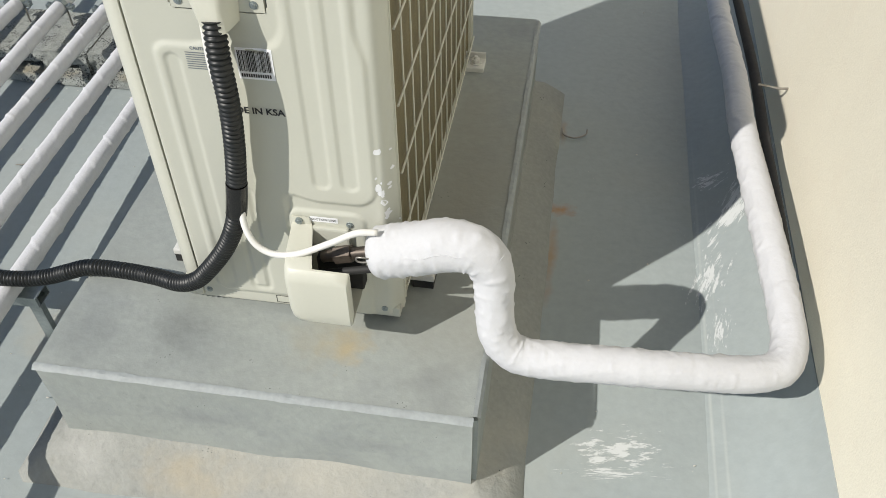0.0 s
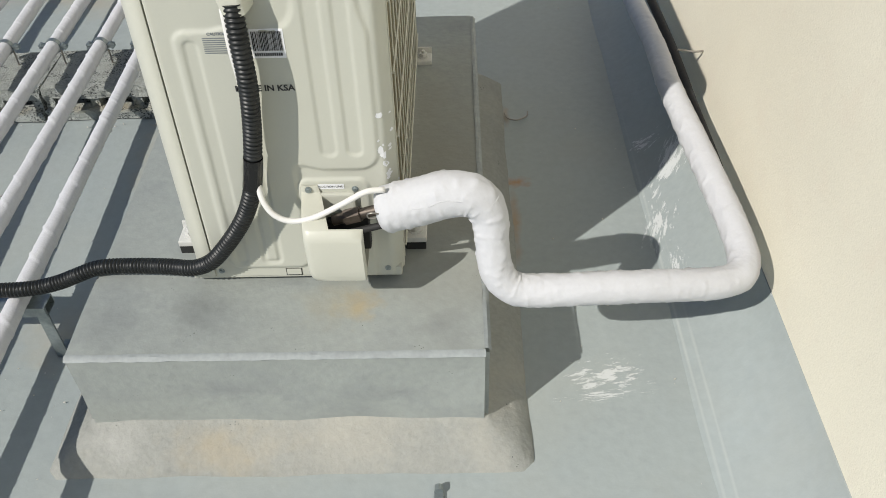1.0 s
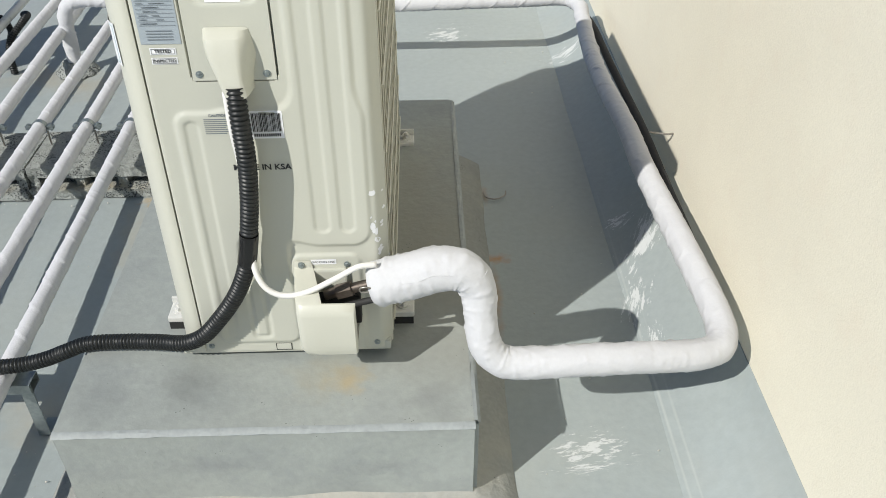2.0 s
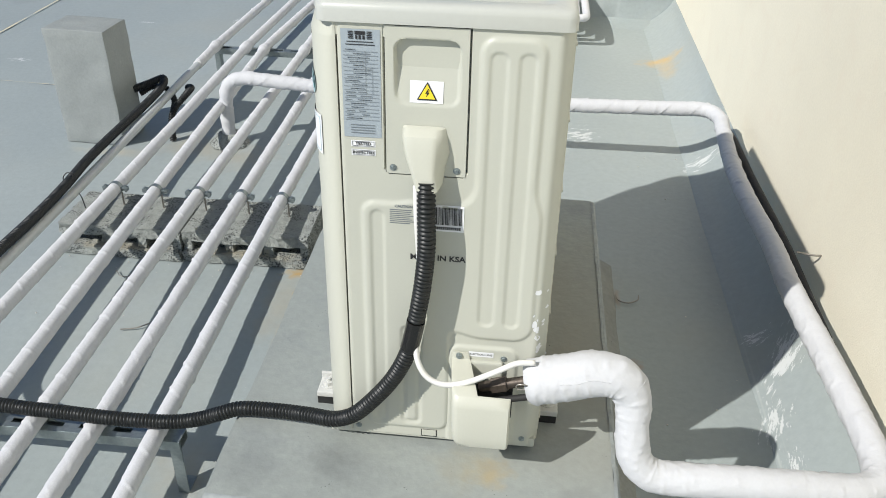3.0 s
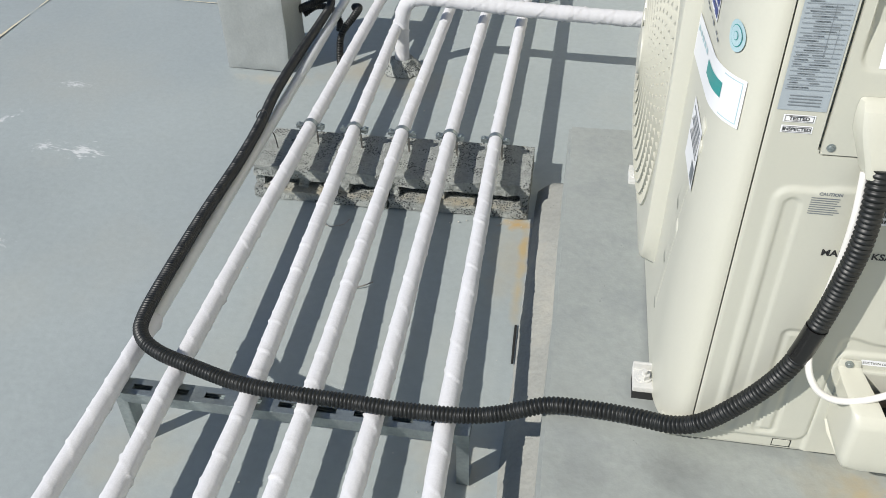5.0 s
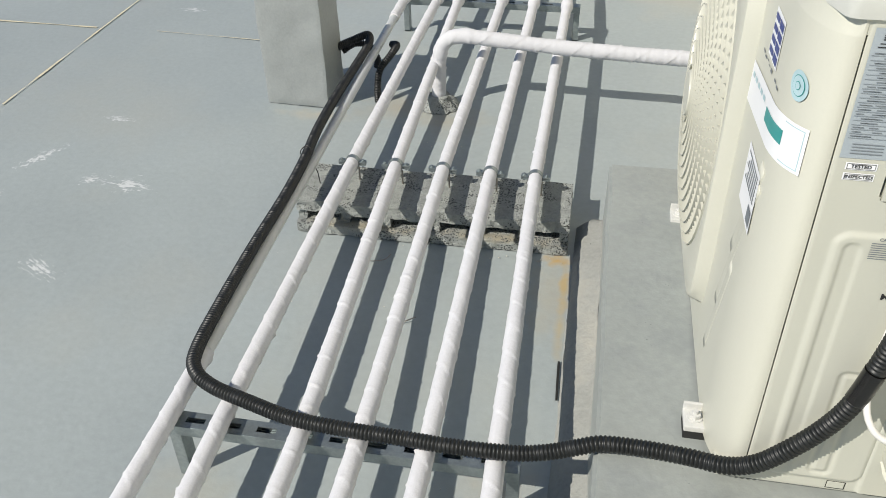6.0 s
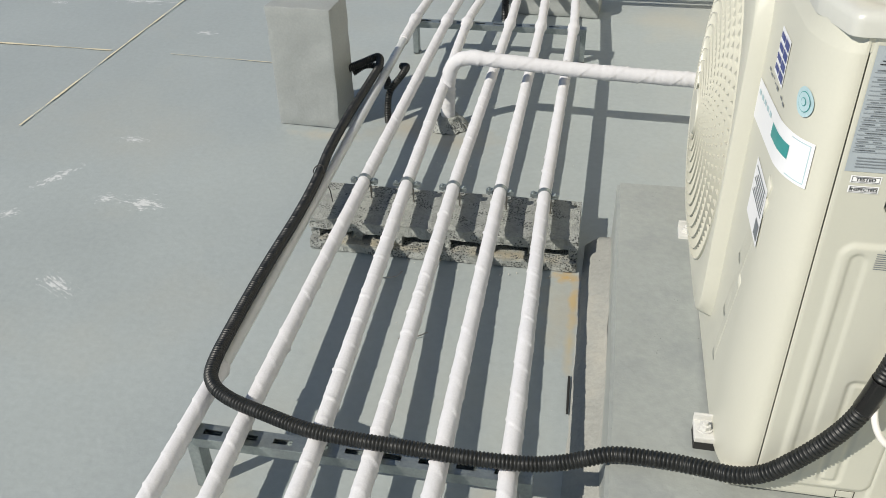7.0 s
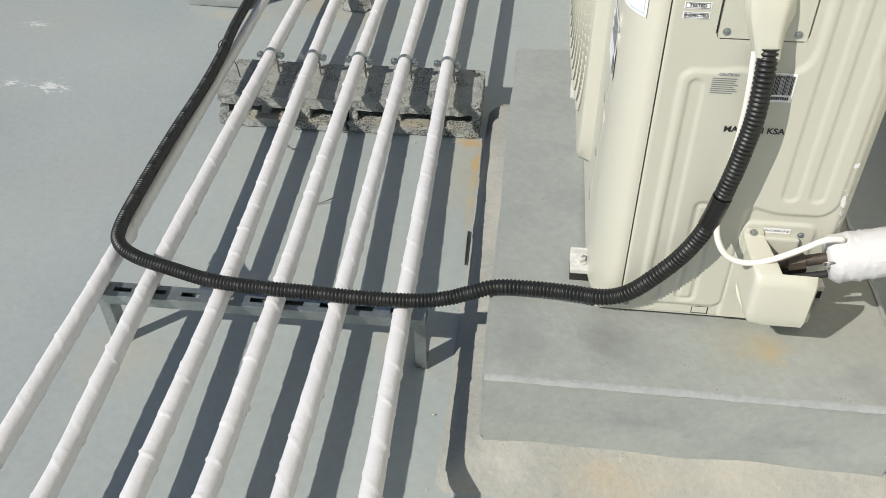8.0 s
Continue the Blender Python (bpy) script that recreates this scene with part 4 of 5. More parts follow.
def build_valves(u):
    x1, d = 0.309, -0.106
    bm = bmesh.new()
    # depth, height, left and right edge, from the screw tab down over the hump to the foot
    levels = ((-0.008, 0.215, 0.196, 0.226), (-0.009, 0.202, 0.194, 0.229), (-0.020, 0.198, 0.194, 0.232), (-0.045, 0.194, 0.197, 0.238), (-0.075, 0.190, 0.200, 0.245), (-0.094, 0.184, 0.203, 0.250),
              (-0.0945, 0.1835, 0.203, x1), (-0.103, 0.176, 0.204, x1), (d, 0.164, 0.204, x1), (d, 0.100, 0.205, x1), (d + 0.001, 0.084, 0.207, x1), (d + 0.004, 0.074, 0.212, x1 - 0.001), (d + 0.014, 0.068, 0.216, x1 - 0.003), (-0.040, 0.070, 0.212, x1 - 0.003), (-0.003, 0.078, 0.209, x1 - 0.003))
    rings = []
    for y, z, xa, xb in levels:
        q = min(0.016, max(0.0, -0.004 - y))
        row = [(xa, -0.003, z), (xa, min(-0.003, y + q), z), (xa + 0.0016, y + 0.45 * q, z), (xa + 0.006, y + 0.12 * q, z), (xa + 0.014, y, z)]
        row += [(xa + 0.014 + (xb - 0.003 - xa - 0.014) * k / 4, y, z) for k in range(1, 5)] + [(xb, y + 0.25 * q, z)]
        rings.append([bm.verts.new(p) for p in row])
    for a, b in zip(rings, rings[1:]):
        for k in range(len(a) - 1):
            bm.faces.new((a[k], b[k], b[k + 1], a[k + 1]))
    # return flange at the open end of the front face
    back = [bm.verts.new((x1 - 0.001, -0.086, z)) for z in (0.176, 0.164, 0.100, 0.084)]
    for k in range(3):
        bm.faces.new((rings[7 + k][-1], rings[8 + k][-1], back[k + 1], back[k]))
    bmesh.ops.recalc_face_normals(bm, faces=bm.faces[:])
    bmesh.ops.solidify(bm, geom=bm.faces[:], thickness=0.0025)
    part("valve_cover", bm, M_BEIGE2, u, "beige open valve cover", smooth=True, angle=42)
    bm = boxed(0.228, 0.290, -0.014, -0.003, 0.145, 0.200, 0.004)
    part("valve_plate", bm, M_BEIGE, u)
    bm = boxed(0.236, 0.312, -0.03, -0.006, 0.085, 0.15, 0.003)
    part("valve_body", bm, M_DARK, u, "dark valve body")
    bm = bmesh.new()
    cyl(bm, (0.250, -0.036, 0.160), (0.345, -0.036, 0.186), 0.010, 18)
    cyl(bm, (0.272, -0.036, 0.166), (0.300, -0.036, 0.174), 0.0150, 6)
    part("suction_valve", bm, M_COPPER, u, "dull copper valve and flare nut", smooth=True)
    bm = bmesh.new()
    cyl(bm, (0.24, -0.045, 0.128), (0.36, -0.045, 0.160), 0.0065, 14)
    part("liquid_pipe", bm, M_RUBBER, u, "thin black insulated pipe", smooth=True)


def build_guard(u):
    part("coil", boxed(UW - 0.020, UW - 0.008, 0.03, UL - 0.02, 0.01, UH - 0.005), M_COIL, u, "olive brown heat exchanger fins")
    for k in range(14):
        y = 0.035 + k * (UL - 0.06) / 13
        part("guard_wire", cyl(bmesh.new(), (UW + 0.0005, y, 0.01), (UW + 0.0005, y, UH - 0.01), 0.0016, 8), M_BEIGE2, u)
    for k in range(7):
        z = 0.03 + k * (UH - 0.06) / 6
        part("guard_wire", cyl(bmesh.new(), (UW + 0.003, 0.045, z), (UW + 0.003, UL - 0.01, z), 0.0020, 8), M_BEIGE2, u)
    part("corner_post", boxed(UW - 0.03, UW, UL - 0.04, UL, 0.0, UH, 0.004), M_BEIGE, u)


# ---- pipes, hose, supports ----
PIPE_X = [(-1.098, -1.103, -1.137, -1.160, -1.13), (-0.972, -0.993, -1.016, -1.016, -0.986), (-0.821, -0.823, -0.881, -0.926, -0.868),
          (-0.698, -0.703, -0.736, -0.736, -0.755), (-0.567, -0.567, -0.592, -0.600, -0.631), (-0.417, -0.430, -0.458, -0.459, -0.487)]


def build_pipes():
    for i, (a, b, c, d, e) in enumerate(PIPE_X):
        yt = 3.52 - 0.066 * i
        zt = 0.17
        pts = [(a - 0.02, -3.0, 0.178), (a, -0.45, 0.178), (b, 0.0, 0.178), (c, 1.08, 0.158), (d, 2.52, 0.170), (e, yt, zt), (0.33 + 0.052 * i, yt, zt + 0.004), (0.33 + 0.052 * i, 3.735, zt + 0.004), (0.33 + 0.052 * i, 3.745, 2.6)]
        path = rounded(pts, [0.1, 0.1, 0.1, 0.1, 0.07, 0.05, 0.05], 0.0038)
        wound = wrap_radius(0.0198, 0.078 + 0.006 * (i % 3), 0.0009, i * 1.7, 0.0004)

        def rad(s, a, p, wound=wound, i=i):
            # doubled wrap where the pipe lies on the far bracket
            return wound(s, a, p) + 0.0055 * math.exp(-((p.y - 2.47 - 0.012 * math.sin(i * 2.3)) / 0.034) ** 4)

        lab = "white cloth-wrapped refrigerant pipe resting on steel brackets"
        if i == 0:
            lab = "white cloth-wrapped pipe with a bare grey stretch under the black hose"
            t = thing("insulated_pipe", None, lab, "pipe", "pipe bundle")
            segs = [[p for p in path if p.y < 0.20 and p.x < -0.9], [p for p in path if 0.18 <= p.y <= 2.24 and p.x < -0.9], [p for p in path if p.y > 2.22]]
            link("wrap", tube_mesh("wrap", segs[0], rad, 28), M_WRAP, t, smooth=True, angle=180)
            link("bare_section", tube_mesh("bare_section", segs[1], 0.0165, 18), M_BARE, t, "bare pale grey pipe", smooth=True, angle=180)
            link("wrap", tube_mesh("wrap", segs[2], rad, 28), M_WRAP, t, smooth=True, angle=180)
        else:
            ob = link("insulated_pipe", tube_mesh("insulated_pipe", path, rad, 28), M_WRAP, None, smooth=True, angle=180)
            tagged(ob, lab, "pipe", "pipe bundle")


def bracket(x0, x1, y, top, label):
    """Slotted U-channel on two legs."""
    t = thing("pipe_bracket", pose((x0 + x1) / 2, y, 0), label, "bracket", "pipe brackets")
    w, L, th = 0.041, (x1 - x0), 0.0025
    bm = bmesh.new()
    n = int(L / 0.080)
    # top web with slots: strips and bridges
    for s in (-1, 1):
        box(bm, -L / 2, L / 2, s * w / 2 - (w / 2 - 0.007 if s > 0 else 0), s * w / 2 + (w / 2 - 0.007 if s < 0 else 0), top - th, top)
    for k in range(n + 1):
        x = -L / 2 + (L - 0.036) * k / n
        box(bm, x, x + 0.036, -0.0069, 0.0069, top - th, top)
    box(bm, -L / 2, L / 2, -w / 2 + 0.002, w / 2 - 0.002, top - 0.026, top - 0.024)
    for s in (-1, 1):
        box(bm, -L / 2, L / 2, s * w / 2 - th / 2, s * w / 2 + th / 2, top - 0.026, top - 0.0005)
    part("channel", bm, M_STEEL, t, "slotted galvanised channel")
    for s in (-1, 1):
        bm = bmesh.new()
        x = s * (L / 2 - 0.012)
        box(bm, x - 0.012, x + 0.012, -0.018, -0.0155, 0.0, top - 0.003)
        box(bm, x - s * 0.012 - 0.0012, x - s * 0.012 + 0.0012, -0.018, 0.018, 0.0, top - 0.003)
        box(bm, x - 0.012, x + 0.012, -0.018, 0.030, 0.0, 0.003)
        part("leg", bm, M_STEEL, t)
    return t


def hollow_block(m, seed, label):
    """Broken hollow concrete block lying with its cells towards the pipes' front."""
    L, D, H = 0.402, 0.222, 0.098
    rnd = random.Random(seed)
    bm = bmesh.new()
    box(bm, -L / 2, L / 2, 0.0, D, 0.064, H)
    box(bm, -L / 2, L / 2, -0.016, D, 0.0, 0.031)
    box(bm, -L / 2, L / 2, D - 0.03, D, 0.031, 0.064)
    for xa, xb in ((-L / 2, -L / 2 + 0.026), (-0.070, -0.040), (0.058, 0.088), (L / 2 - 0.026, L / 2)):
        dy = rnd.uniform(0.0, 0.012)
        box(bm, xa, xb, dy, D, 0.031, 0.064)
    bmesh.ops.remove_doubles(bm, verts=bm.verts[:], dist=0.0005)
    bmesh.ops.subdivide_edges(bm, edges=[e for e in bm.edges if e.calc_length() > 0.03], cuts=9, use_grid_fill=True)
    bmesh.ops.subdivide_edges(bm, edges=[e for e in bm.edges if e.calc_length() > 0.02], cuts=2, use_grid_fill=True)
    o = Vector((seed * 3.1, 0, 0))
    for v in bm.verts:
        k = 0.0050 if v.co.y < 0.03 else 0.002
        q = v.co + o
        d = Vector((noise.noise(q * 48), noise.noise(q * 48 + Vector((5, 0, 0))), noise.noise(q * 40 + Vector((0, 5, 0))))) + 0.5 * Vector((0, noise.noise(q * 110), noise.noise(q * 110 + Vector((7, 0, 0)))))
        if v.co.z < 0.002:
            d.z = 0
        v.co += d * k + Vector((0, 0.020 * max(0, noise.noise(q * 17)) if v.co.y < 0.02 and v.co.z > 0.04 else 0, 0))
    ob = part("concrete_block", bm, M_BLOCK)
    ob.matrix_world = m
    return tagged(ob, label, "block", "pipe rest blocks")


def clamp(x, y, z, base):
    t = thing("pipe_clamp", pose(x, y, z), "split steel pipe clamp on a nail in the block", "clamp", "pipe clamps")
    r = 0.0210
    vs, fs = [], []
    n = 28
    for i in range(n):
        a = 2 * math.pi * i / n
        for rr, yy in ((r, -0.008), (r + 0.002, -0.008), (r + 0.002, 0.008), (r, 0.008)):
            vs.append((rr * math.cos(a), yy, rr * math.sin(a)))
    for i in range(n):
        j = (i + 1) % n
        for q in range(4):
            fs.append((i * 4 + q, j * 4 + q, j * 4 + (q + 1) % 4, i * 4 + (q + 1) % 4))
    me = bpy.data.meshes.new("ring")
    me.from_pydata(vs, [], fs)
    link("ring", me, M_STEEL, t, smooth=True, angle=40)
    for s in (-1, 1):
        bm = boxed(s * 0.031 - 0.011, s * 0.031 + 0.011, -0.008, 0.008, -0.006, -0.001, 0.001)
        box(bm, s * 0.031 - 0.011, s * 0.031 + 0.011, -0.008, 0.008, 0.001, 0.006)
        cyl(bm, (s * 0.033, 0, -0.012), (s * 0.033, 0, 0.012), 0.0032, 8)
        cyl(bm, (s * 0.033, 0, 0.006), (s * 0.033, 0, 0.010), 0.0058, 6)
        part("ear", bm, M_STEEL, t, "bolted clamp ear")
    bm = bmesh.new()
    cyl(bm, (0.020, -0.004, base - z), (0.020, -0.002, -0.014), 0.0028, 8)
    part("nail", bm, M_NAIL, t, "rusty nail")
    return t


def build_hose():
    pts = [(0.150, -0.044, 0.840), (0.152, -0.056, 0.785), (0.153, -0.060, 0.724), (0.149, -0.060, 0.670), (0.142, -0.061, 0.613), (0.127, -0.062, 0.527), (0.112, -0.062, 0.477), (0.087, -0.060, 0.426),
           (0.050, -0.058, 0.373), (0.013, -0.054, 0.330), (-0.030, -0.043, 0.303), (-0.090, -0.020, 0.286), (-0.165, -0.002, 0.272), (-0.237, 0.004, 0.263), (-0.285, 0.001, 0.246), (-0.335, -0.001, 0.226), (-0.40, -0.004, 0.214),
           (-0.515, -0.006, 0.212), (-0.620, -0.002, 0.212), (-0.730, 0.001, 0.212), (-0.838, 0.010, 0.212), (-0.943, 0.038, 0.212), (-1.032, 0.067, 0.212), (-1.086, 0.106, 0.212), (-1.109, 0.168, 0.211), (-1.120, 0.320, 0.208), (-1.128, 0.55, 0.204),
           (-1.130, 0.80, 0.200), (-1.140, 1.00, 0.198), (-1.160, 1.20, 0.196), (-1.172, 1.45, 0.190), (-1.172, 1.72, 0.190), (-1.166, 1.86, 0.205), (-1.185, 1.92, 0.215), (-1.235, 1.90, 0.200), (-1.29, 1.86, 0.185)]
    t = thing("conduit_hose", None, "black corrugated plastic conduit lying over the white pipes", "hose")
    path = spline(pts, 0.0016)
    link("hose", tube_mesh("hose", path, hose_radius(0.0160, 0.0078, 0.0027), 18), M_HOSE, t, smooth=True, angle=60)
    tp = [p for p in path if 0.505 < p.z < 0.575]
    link("tape", tube_mesh("tape", tp[::4], 0.0168, 18), M_TAPE, t, "glossy black tape", smooth=True, angle=60)
    # loose second end of the conduit near the upright block
    q = spline([(-1.285, 1.90, 0.150), (-1.24, 1.93, 0.172), (-1.19, 1.955, 0.155), (-1.155, 1.93, 0.118), (-1.15, 1.90, 0.095)], 0.0019)
    h2 = link("conduit_hose", tube_mesh("conduit_hose", q, hose_radius(0.0135), 14), M_HOSE, None, smooth=True, angle=60)
    tagged(h2, "short curled piece of black corrugated conduit", "hose")
    q = spline([(-1.10, 1.96, 0.165), (-1.075, 1.93, 0.175), (-1.085, 1.88, 0.160), (-1.12, 1.83, 0.115), (-1.125, 1.80, 0.06), (-1.125, 1.795, 0.0)], 0.0019)
    h3 = link("conduit_hose", tube_mesh("conduit_hose", q, hose_radius(0.0145), 14), M_HOSE, None, smooth=True, angle=60)
    tagged(h3, "bent stub of black corrugated conduit rising from the roof", "hose")
    # thin white cables
    c = tube_mesh("cable", spline([(0.133, -0.040, 0.830), (0.136, -0.052, 0.77), (0.139, -0.050, 0.71), (0.140, -0.044, 0.64), (0.136, -0.048, 0.57), (0.137, -0.072, 0.512), (0.150, -0.086, 0.480), (0.172, -0.092, 0.463), (0.200, -0.094, 0.460), (0.235, -0.093, 0.470), (0.280, -0.085, 0.490), (0.318, -0.075, 0.506), (0.350, -0.068, 0.505)], 0.006), 0.0054, 12)
    tagged(link("signal_cable", c, M_CABLE, None, smooth=True, angle=180), "thin white cable running beside the black hose", "cable")


def build_suction_pipe():
    pts = [(0.338, -0.060, 0.452), (0.40, -0.060, 0.468), (0.455, -0.060, 0.484), (0.502, -0.062, 0.481), (0.529, -0.070, 0.447), (0.535, -0.086, 0.388), (0.544, -0.100, 0.335), (0.572, -0.108, 0.302), (0.62, -0.110, 0.294), (0.70, -0.108, 0.295), (0.80, -0.098, 0.288),
           (0.90, -0.078, 0.270), (0.985, -0.052, 0.250), (1.030, -0.012, 0.244), (1.040, 0.08, 0.248), (1.026, 0.30, 0.256), (1.006, 0.60, 0.262), (1.004, 0.82, 0.264), (0.990, 1.10, 0.260), (0.991, 1.35, 0.254), (1.008, 1.62, 0.255), (1.012, 1.725, 0.258),
           (0.965, 1.79, 0.262), (0.80, 1.80, 0.255), (0.40, 1.80, 0.246), (0.0, 1.80, 0.246), (-0.40, 1.80, 0.258), (-0.70, 1.805, 0.275), (-0.80, 1.81, 0.278), (-0.865, 1.81, 0.250), (-0.885, 1.81, 0.17), (-0.89, 1.81, 0.03)]
    path = spline(pts, 0.0034)
    can, wr = canvas_radius(0.0302, 2.0), wrap_radius(0.0245, 0.11, 0.0012, 0.4, 0.0015)

    def rad(s, a, p):
        k = smooth01(1.2, 1.9, s)
        r = can(s, a, p) * (1 - k) + (wr(s, a, p) + 0.002) * k
        near = smooth01(0.50, 0.15, s)
        fold = max(0.0, noise.noise(Vector((s * 95, a * 1.7, 1.0))) - 0.12) * (0.35 + 0.65 * near)
        sag = max(0.0, 1 - 9 * abs(noise.noise(Vector((s * 7 + 0.8 * a, a * 1.3, 4.0))))) * smooth01(1.6, 1.0, s)
        r += 0.0052 * fold + 0.0011 * sag
        if s < 0.03:
            r *= 0.80 + 0.20 * smooth01(0.0, 0.006 + 0.016 * abs(noise.noise(Vector((a * 2.2, 0, 9)))), s)
        r += 0.0115 * smooth01(0.27, 0.10, s) - 0.0015 * smooth01(0.03, 0.0, s)
        return r
    t = thing("suction_pipe", None, "thick white canvas-wrapped suction pipe running along the wall", "pipe")
    link("wrap", tube_mesh("wrap", path, rad, 40), M_WRAP2, t, smooth=True, angle=180)
    # thread bound round the bend, slanting
    k = min(range(len(path)), key=lambda i: abs(path[i].x - 0.512) + (10 if path[i].y > 0 else 0))
    c, ax = path[k], (path[k + 2] - path[k - 2]).normalized()
    e1 = ax.orthogonal().normalized()
    e2 = ax.cross(e1)
    loop = [c + (e1 * math.cos(q) + e2 * math.sin(q)) * 0.0335 + ax * 0.018 * math.sin(q + 0.8) for q in [2 * math.pi * j / 40 for j in range(41)]]
    link("thread", tube_mesh("thread", loop, 0.0012, 8), M_WRAP2, t, smooth=True)
    # stitched seam along the first stretch of the sleeve
    seam = []
    for i in range(14, 46, 2):
        ax = (path[i + 1] - path[i - 1]).normalized()
        side = Vector((0, -1, 0.42 + 0.05 * math.sin(i * 0.4)))
        side = (side - ax * side.dot(ax)).normalized()
        seam.append(path[i] + side * (0.0302 + 0.0115 * smooth01(0.27, 0.10, i * 0.0034) + 0.0008))
    link("seam", tube_mesh("seam", seam, 0.0010, 8), M_WRAP2, t, "stitched seam", smooth=True)
    # wire ties to the wall
    for y, z in ((0.749, 0.275),):
        me = tube_mesh("wire_tie", spline([(1.045, y - 0.004, 0.292), (1.07, y, 0.286), (1.092, y - 0.002, 0.284), (1.114, y + 0.003, 0.282)], 0.004), 0.0028, 8)
        tagged(link("wire_tie", me, M_NAIL, None, smooth=True), "twisted wire nail holding the pipe to the wall", "wire")
    # added black tube: draws the thin shadow line between white pipe and wall
    b = tube_mesh("pipe_shadow_tube", spline([(1.066, 0.16, 0.185), (1.072, 0.30, 0.208), (1.064, 0.60, 0.225), (1.064, 0.9, 0.229), (1.052, 1.3, 0.228), (1.050, 1.60, 0.224), (1.05, 1.75, 0.205)], 0.02), 0.0125, 14)
    tagged(link("pipe_shadow_tube", b, M_SHADOW_RUBBLE, None, smooth=True, angle=180), "black tube standing in for the thin shadow behind the white pipe", "pipe")
    # mortar collar at the riser
    bm = bmesh.new()
    cyl(bm, (-0.89, 1.81, -0.002), (-0.89, 1.81, 0.040), 0.080, 40, 0.040)
    bmesh.ops.subdivide_edges(bm, edges=bm.edges[:], cuts=3, use_grid_fill=True)
    for v in bm.verts:
        v.co += Vector((noise.noise(v.co * 30), noise.noise(v.co * 30 + Vector((3, 0, 0))), 0.7 * noise.noise(v.co * 60))) * 0.011
    tagged(part("pipe_collar", bm, M_BLOCK, smooth=True, angle=60), "rough mortar collar where the pipe enters the roof", "collar")


def build_pillar():
    bm = bmesh.new()
    box(bm, -0.125, 0.125, -0.09, 0.09, 0.0, 0.468, 0.006)
    bmesh.ops.subdivide_edges(bm, edges=[e for e in bm.edges if e.calc_length() > 0.1], cuts=14, use_grid_fill=True)
    for v in bm.verts:
        if v.co.z > 0.003:
            v.co += Vector((noise.noise(v.co * 13), noise.noise(v.co * 13 + Vector((4, 0, 0))), noise.noise(v.co * 13 + Vector((0, 4, 0))))) * 0.004
    ob = part("upright_block", bm, M_BLOCKP, smooth=True, angle=50)
    ob.matrix_world = pose(-1.415, 1.808, -0.002, 0, 0, -3)
    tagged(ob, "grey painted upright concrete stub on the roof", "block")


def build_far():
    bm = bmesh.new()
    box(bm, -0.235, 0.235, -0.10, 0.10, 0.0, 0.128, 0.008)
    bmesh.ops.subdivide_edges(bm, edges=[e for e in bm.edges if e.calc_length() > 0.06], cuts=10, use_grid_fill=True)
    for v in bm.verts:
        if v.co.z > 0.003:
            v.co += Vector((noise.noise(v.co * 20), noise.noise(v.co * 20 + Vector((4, 0, 0))), noise.noise(v.co * 20))) * 0.010
    ob = part("concrete_block", bm, M_BLOCKP, smooth=True, angle=50)
    ob.matrix_world = pose(-0.595, 3.18, -0.002, 0, 0, -3)
    tagged(ob, "grey painted concrete block under the far pipe bends", "block")


def strip(name, pts, w, material, label, z=0.004, category="stain"):
    """A thin uneven line lying on the roof."""
    P = even([Vector(p) for p in pts], 0.02)
    vs, fs = [], []
    for i, p in enumerate(P):
        t = (P[min(i + 1, len(P) - 1)] - P[max(i - 1, 0)]).normalized()
        nrm = Vector((-t.y, t.x, 0))
        k = w * max(0.02, 0.55 + 0.6 * abs(noise.noise(p * 17)) + 0.9 * noise.noise(p * 5))
        o = 0.15 * w * noise.noise(p * 9)
        vs += [(*(p + nrm * (o + k))[:2], p.z + z), (*(p + nrm * (o - k))[:2], p.z + z)]
    for i in range(len(P) - 1):
        fs.append((2 * i, 2 * i + 1, 2 * i + 3, 2 * i + 2))
    me = bpy.data.meshes.new(name)
    me.from_pydata(vs, [], fs)
    return tagged(link(name, me, material), label, category, kind="stuff")


def build_marks():
    strip("roof_joint", [(-3.6, 0.35, 0), (-2.565, 1.545, 0), (-2.572, 2.343, 0), (-2.576, 3.78, 0), (-2.58, 6, 0)][1:], 0.006, M_CREAMLINE, "pale joint line in the roof coating", 0.002, "joint")
    strip("roof_joint", [(-6, 2.38, 0), (-3.1, 2.342, 0), (-2.6, 2.33, 0)], 0.007, M_CREAMLINE, "pale joint line in the roof coating", 0.002, "joint")
    strip("roof_joint", [(-2.3, 2.33, 0), (-1.80, 2.30, 0), (-1.62, 2.29, 0)], 0.003, M_CREAMLINE, "pale joint line in the roof coating", 0.002, "joint")
    strip("dark_crack", [(-0.330, 0.345, 0), (-0.334, 0.478, 0)], 0.0035, M_DARK, "dark open slit along the coating edge", 0.004, "crack")
    # little wire scraps
    for k, (pts, r) in enumerate((([(0.615, 0.900, 0.006), (0.622, 0.872, 0.006), (0.650, 0.862, 0.006), (0.678, 0.880, 0.006), (0.682, 0.895, 0.012)], 0.0022),
                                  ([(-0.93, 0.83, 0.004), (-0.90, 0.80, 0.005), (-0.86, 0.81, 0.006), (-0.845, 0.835, 0.008)], 0.0014),
                                  ([(-0.79, 0.545, 0.004), (-0.75, 0.555, 0.005), (-0.715, 0.575, 0.01)], 0.0018))):
        tagged(link("wire_scrap", tube_mesh("wire_scrap", spline(pts, 0.005), r, 8), M_NAIL, None, smooth=True), "bent scrap of wire lying on the roof", "wire", "wire scraps")


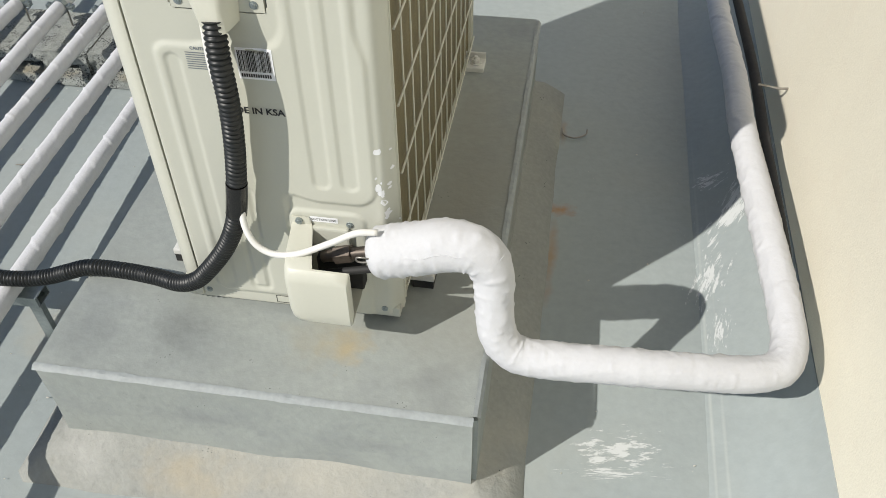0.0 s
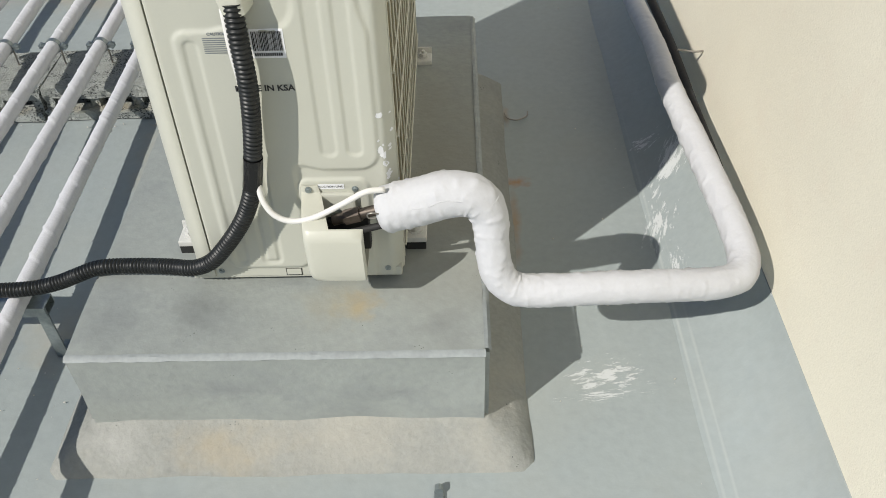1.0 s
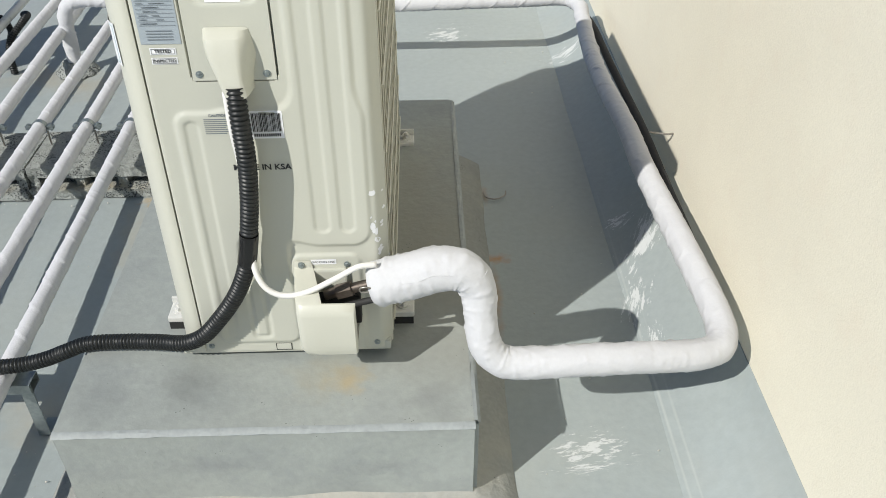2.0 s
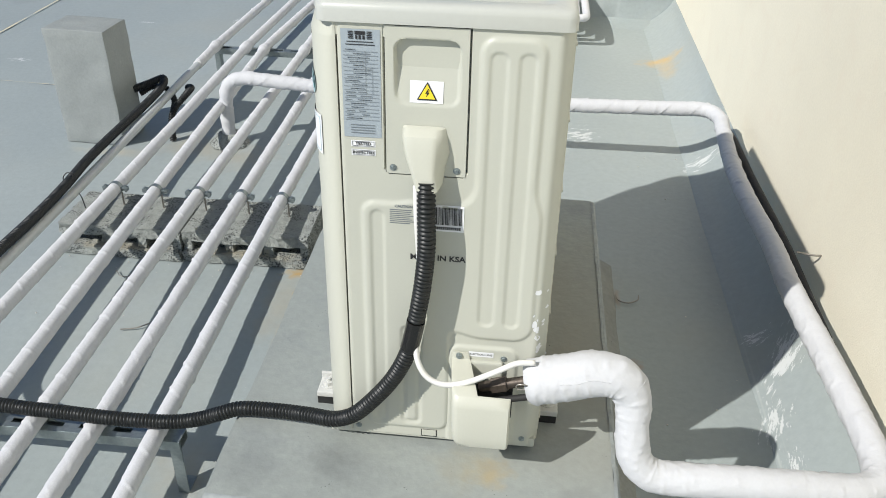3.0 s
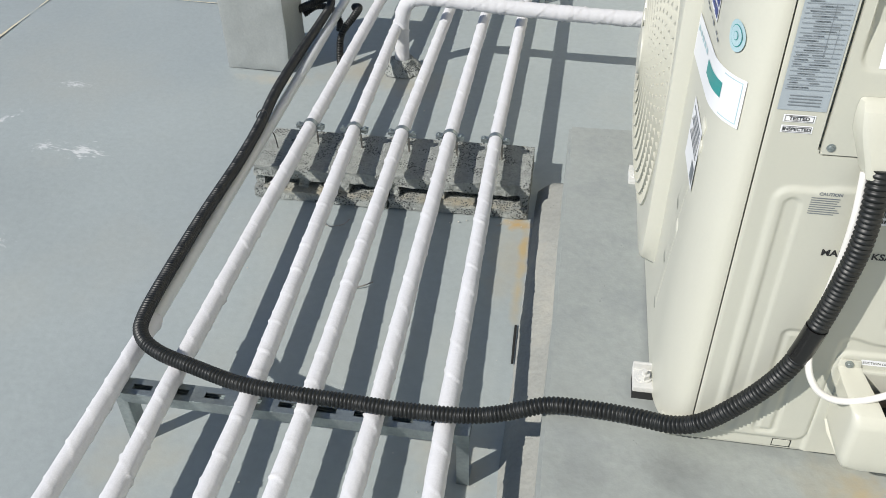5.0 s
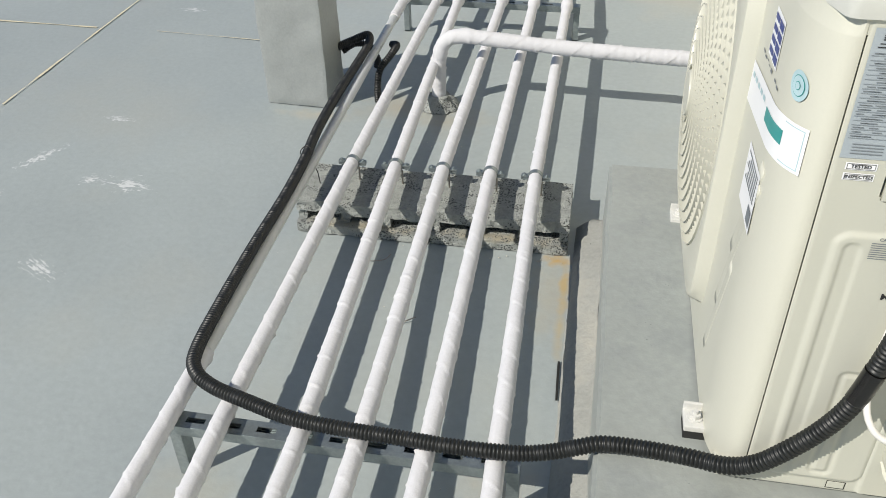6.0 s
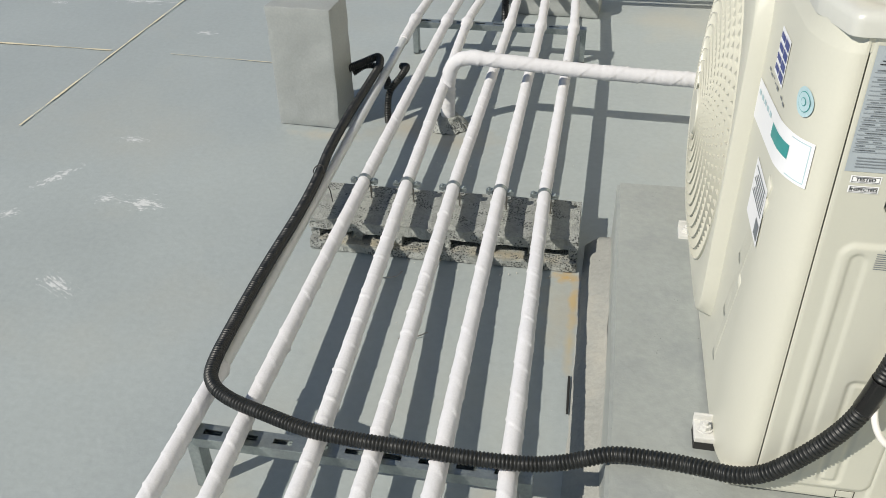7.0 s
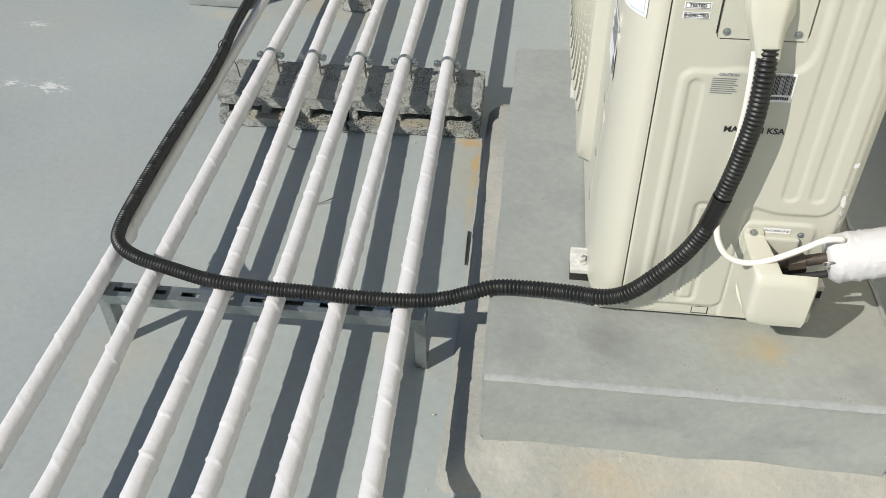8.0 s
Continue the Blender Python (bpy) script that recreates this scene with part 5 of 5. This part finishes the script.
def build_extras():
    # worn pale edge along the front of the plinth
    pts = [Vector((-0.243 + 0.764 * i / 60, -0.2165 + 0.0015 * noise.noise(Vector((i, 0, 0))), PZ - 0.002)) for i in range(61)]
    bm = bmesh.new()
    rows = []
    for i, p in enumerate(pts):
        w = 0.0002 + 0.0030 * noise.noise(Vector((i * 0.35, 3, 0)))
        rows.append([bm.verts.new((p.x, p.y + 0.0085 + w, PZ + 0.0022)), bm.verts.new((p.x, p.y + 0.002, PZ + 0.0016)), bm.verts.new((p.x, p.y - 0.0042, PZ - 0.004 - w))])
    for a, b in zip(rows, rows[1:]):
        for k in range(2):
            bm.faces.new((a[k], a[k + 1], b[k + 1], b[k]))
    tagged(part("worn_edge", bm, M_EDGE, smooth=True), "pale worn paint along the edge of the plinth", "paint", kind="stuff")
    bm = bmesh.new()
    rows = []
    for i in range(81):
        y = -0.205 + 1.24 * i / 80
        w = 0.0022 * noise.noise(Vector((i * 0.4, 8, 0)))
        rows.append([bm.verts.new((0.5185 - w, y, PZ + 0.0022)), bm.verts.new((0.5255, y, PZ + 0.0014)), bm.verts.new((0.5312, y, PZ - 0.005 - w))])
    for a, b in zip(rows, rows[1:]):
        for k in range(2):
            bm.faces.new((a[k], b[k], b[k + 1], a[k + 1]))
    bmesh.ops.reverse_faces(bm, faces=bm.faces[:])
    tagged(part("worn_edge", bm, M_EDGE, smooth=True), "pale worn paint along the edge of the plinth", "paint", kind="stuff")
    # black conduit dropping between the far pipes
    q = spline([(-0.72, 3.22, 0.20), (-0.775, 3.12, 0.175), (-0.815, 3.02, 0.13), (-0.822, 3.0, 0.07), (-0.822, 2.995, 0.0)], 0.003)
    tagged(link("conduit_hose", tube_mesh("conduit_hose", q, hose_radius(0.019, 0.01), 12), M_HOSE, None, smooth=True, angle=60), "black conduit dropping between the far pipes", "hose")
    # saddle clip and crumbs on the roof
    bm = boxed(0.421, 0.439, -0.372, -0.346, 0.001, 0.005, 0.001)
    cyl(bm, (0.430, -0.350, 0.010), (0.430, -0.338, 0.010), 0.008, 12)
    tagged(part("saddle_clip", bm, M_STEEL), "small loose steel saddle clip on the roof", "clip")
    rnd = random.Random(77)
    bm = bmesh.new()
    for _ in range(150):
        x, y = rnd.choice(((rnd.uniform(-1.2, -0.35), rnd.uniform(-0.6, 2.4)), (rnd.gauss(-0.36, 0.06), rnd.gauss(0.0, 0.12)), (rnd.gauss(-0.7, 0.25), rnd.gauss(0.9, 0.04)), (rnd.uniform(0.62, 0.95), rnd.uniform(-0.4, 2.5))))
        k = rnd.choice((0.0008, 0.001, 0.0014, 0.0022))
        bmesh.ops.create_icosphere(bm, subdivisions=1, radius=k, matrix=pose(x, y, k * 0.4, rnd.uniform(0, 90), 0, rnd.uniform(0, 90)) @ Matrix.Diagonal((1.4, 1, 0.7, 1)))
    tagged(part("crumbs", bm, M_CRUMB), "scattered crumbs of plaster on the roof", "debris", kind="stuff")
    # nail and twisted wire that tie the hose to the block
    me = tube_mesh("wire_tie", spline([(-1.142, 1.03, 0.180), (-1.128, 1.03, 0.200), (-1.128, 1.035, 0.222), (-1.146, 1.035, 0.226), (-1.160, 1.03, 0.205), (-1.142, 1.03, 0.176), (-1.118, 1.035, 0.150), (-1.112, 1.04, 0.095)], 0.004), 0.0016, 8)
    tagged(link("wire_tie", me, M_RUBBER, None, smooth=True), "thin black wire tying the hose to a nail in the block", "wire")
    # loose cloth end of the suction pipe wrap and copper loop
    me = tube_mesh("wire_loop", spline([(0.342, -0.092, 0.470), (0.332, -0.100, 0.480), (0.321, -0.098, 0.476), (0.321, -0.094, 0.464), (0.333, -0.092, 0.462), (0.346, -0.088, 0.468)], 0.003), 0.0014, 8)
    tagged(link("wire_loop", me, M_NAIL, None, smooth=True), "little loop of wire at the end of the pipe wrap", "wire")
    # dark rubble far off on the roof
    bm = bmesh.new()
    rnd = random.Random(5)
    for k in range(14):
        x, y = rnd.gauss(0, 0.12), rnd.gauss(0, 0.05)
        bmesh.ops.create_icosphere(bm, subdivisions=2, radius=rnd.uniform(0.02, 0.05), matrix=Matrix.Translation((x, y, 0.02)))
    for v in bm.verts:
        v.co += Vector((noise.noise(v.co * 25), noise.noise(v.co * 25 + Vector((2, 0, 0))), noise.noise(v.co * 25 + Vector((0, 2, 0))))) * 0.015
    ob = part("rubble_heap", bm, M_SHADOW_RUBBLE)
    ob.matrix_world = pose(-3.85, 3.62, 0.0)
    tagged(ob, "small heap of dark rubble on the roof", "rubble", kind="stuff")


build_setting()
build_plinth()
build_unit()
build_pipes()
bracket(-1.112, -0.383, 0.016, 0.158, "slotted galvanised steel bracket under the white pipes")
bracket(-1.180, -0.405, 2.52, 0.150, "far slotted steel bracket carrying the pipe bundle")
hollow_block(pose(-0.546, 0.935, 0.0, 0, 0, 0.5), 1, "rough hollow concrete block carrying the pipe clamps")
hollow_block(pose(-0.955, 0.930, 0.0, 0, 0, -0.6), 2, "rough hollow concrete block with broken front cells")
for x in (-1.016, -0.881, -0.736, -0.592, -0.458):
    clamp(x, 1.08, 0.158, 0.095)
build_hose()
build_suction_pipe()
build_pillar()
build_far()
build_marks()
build_extras()
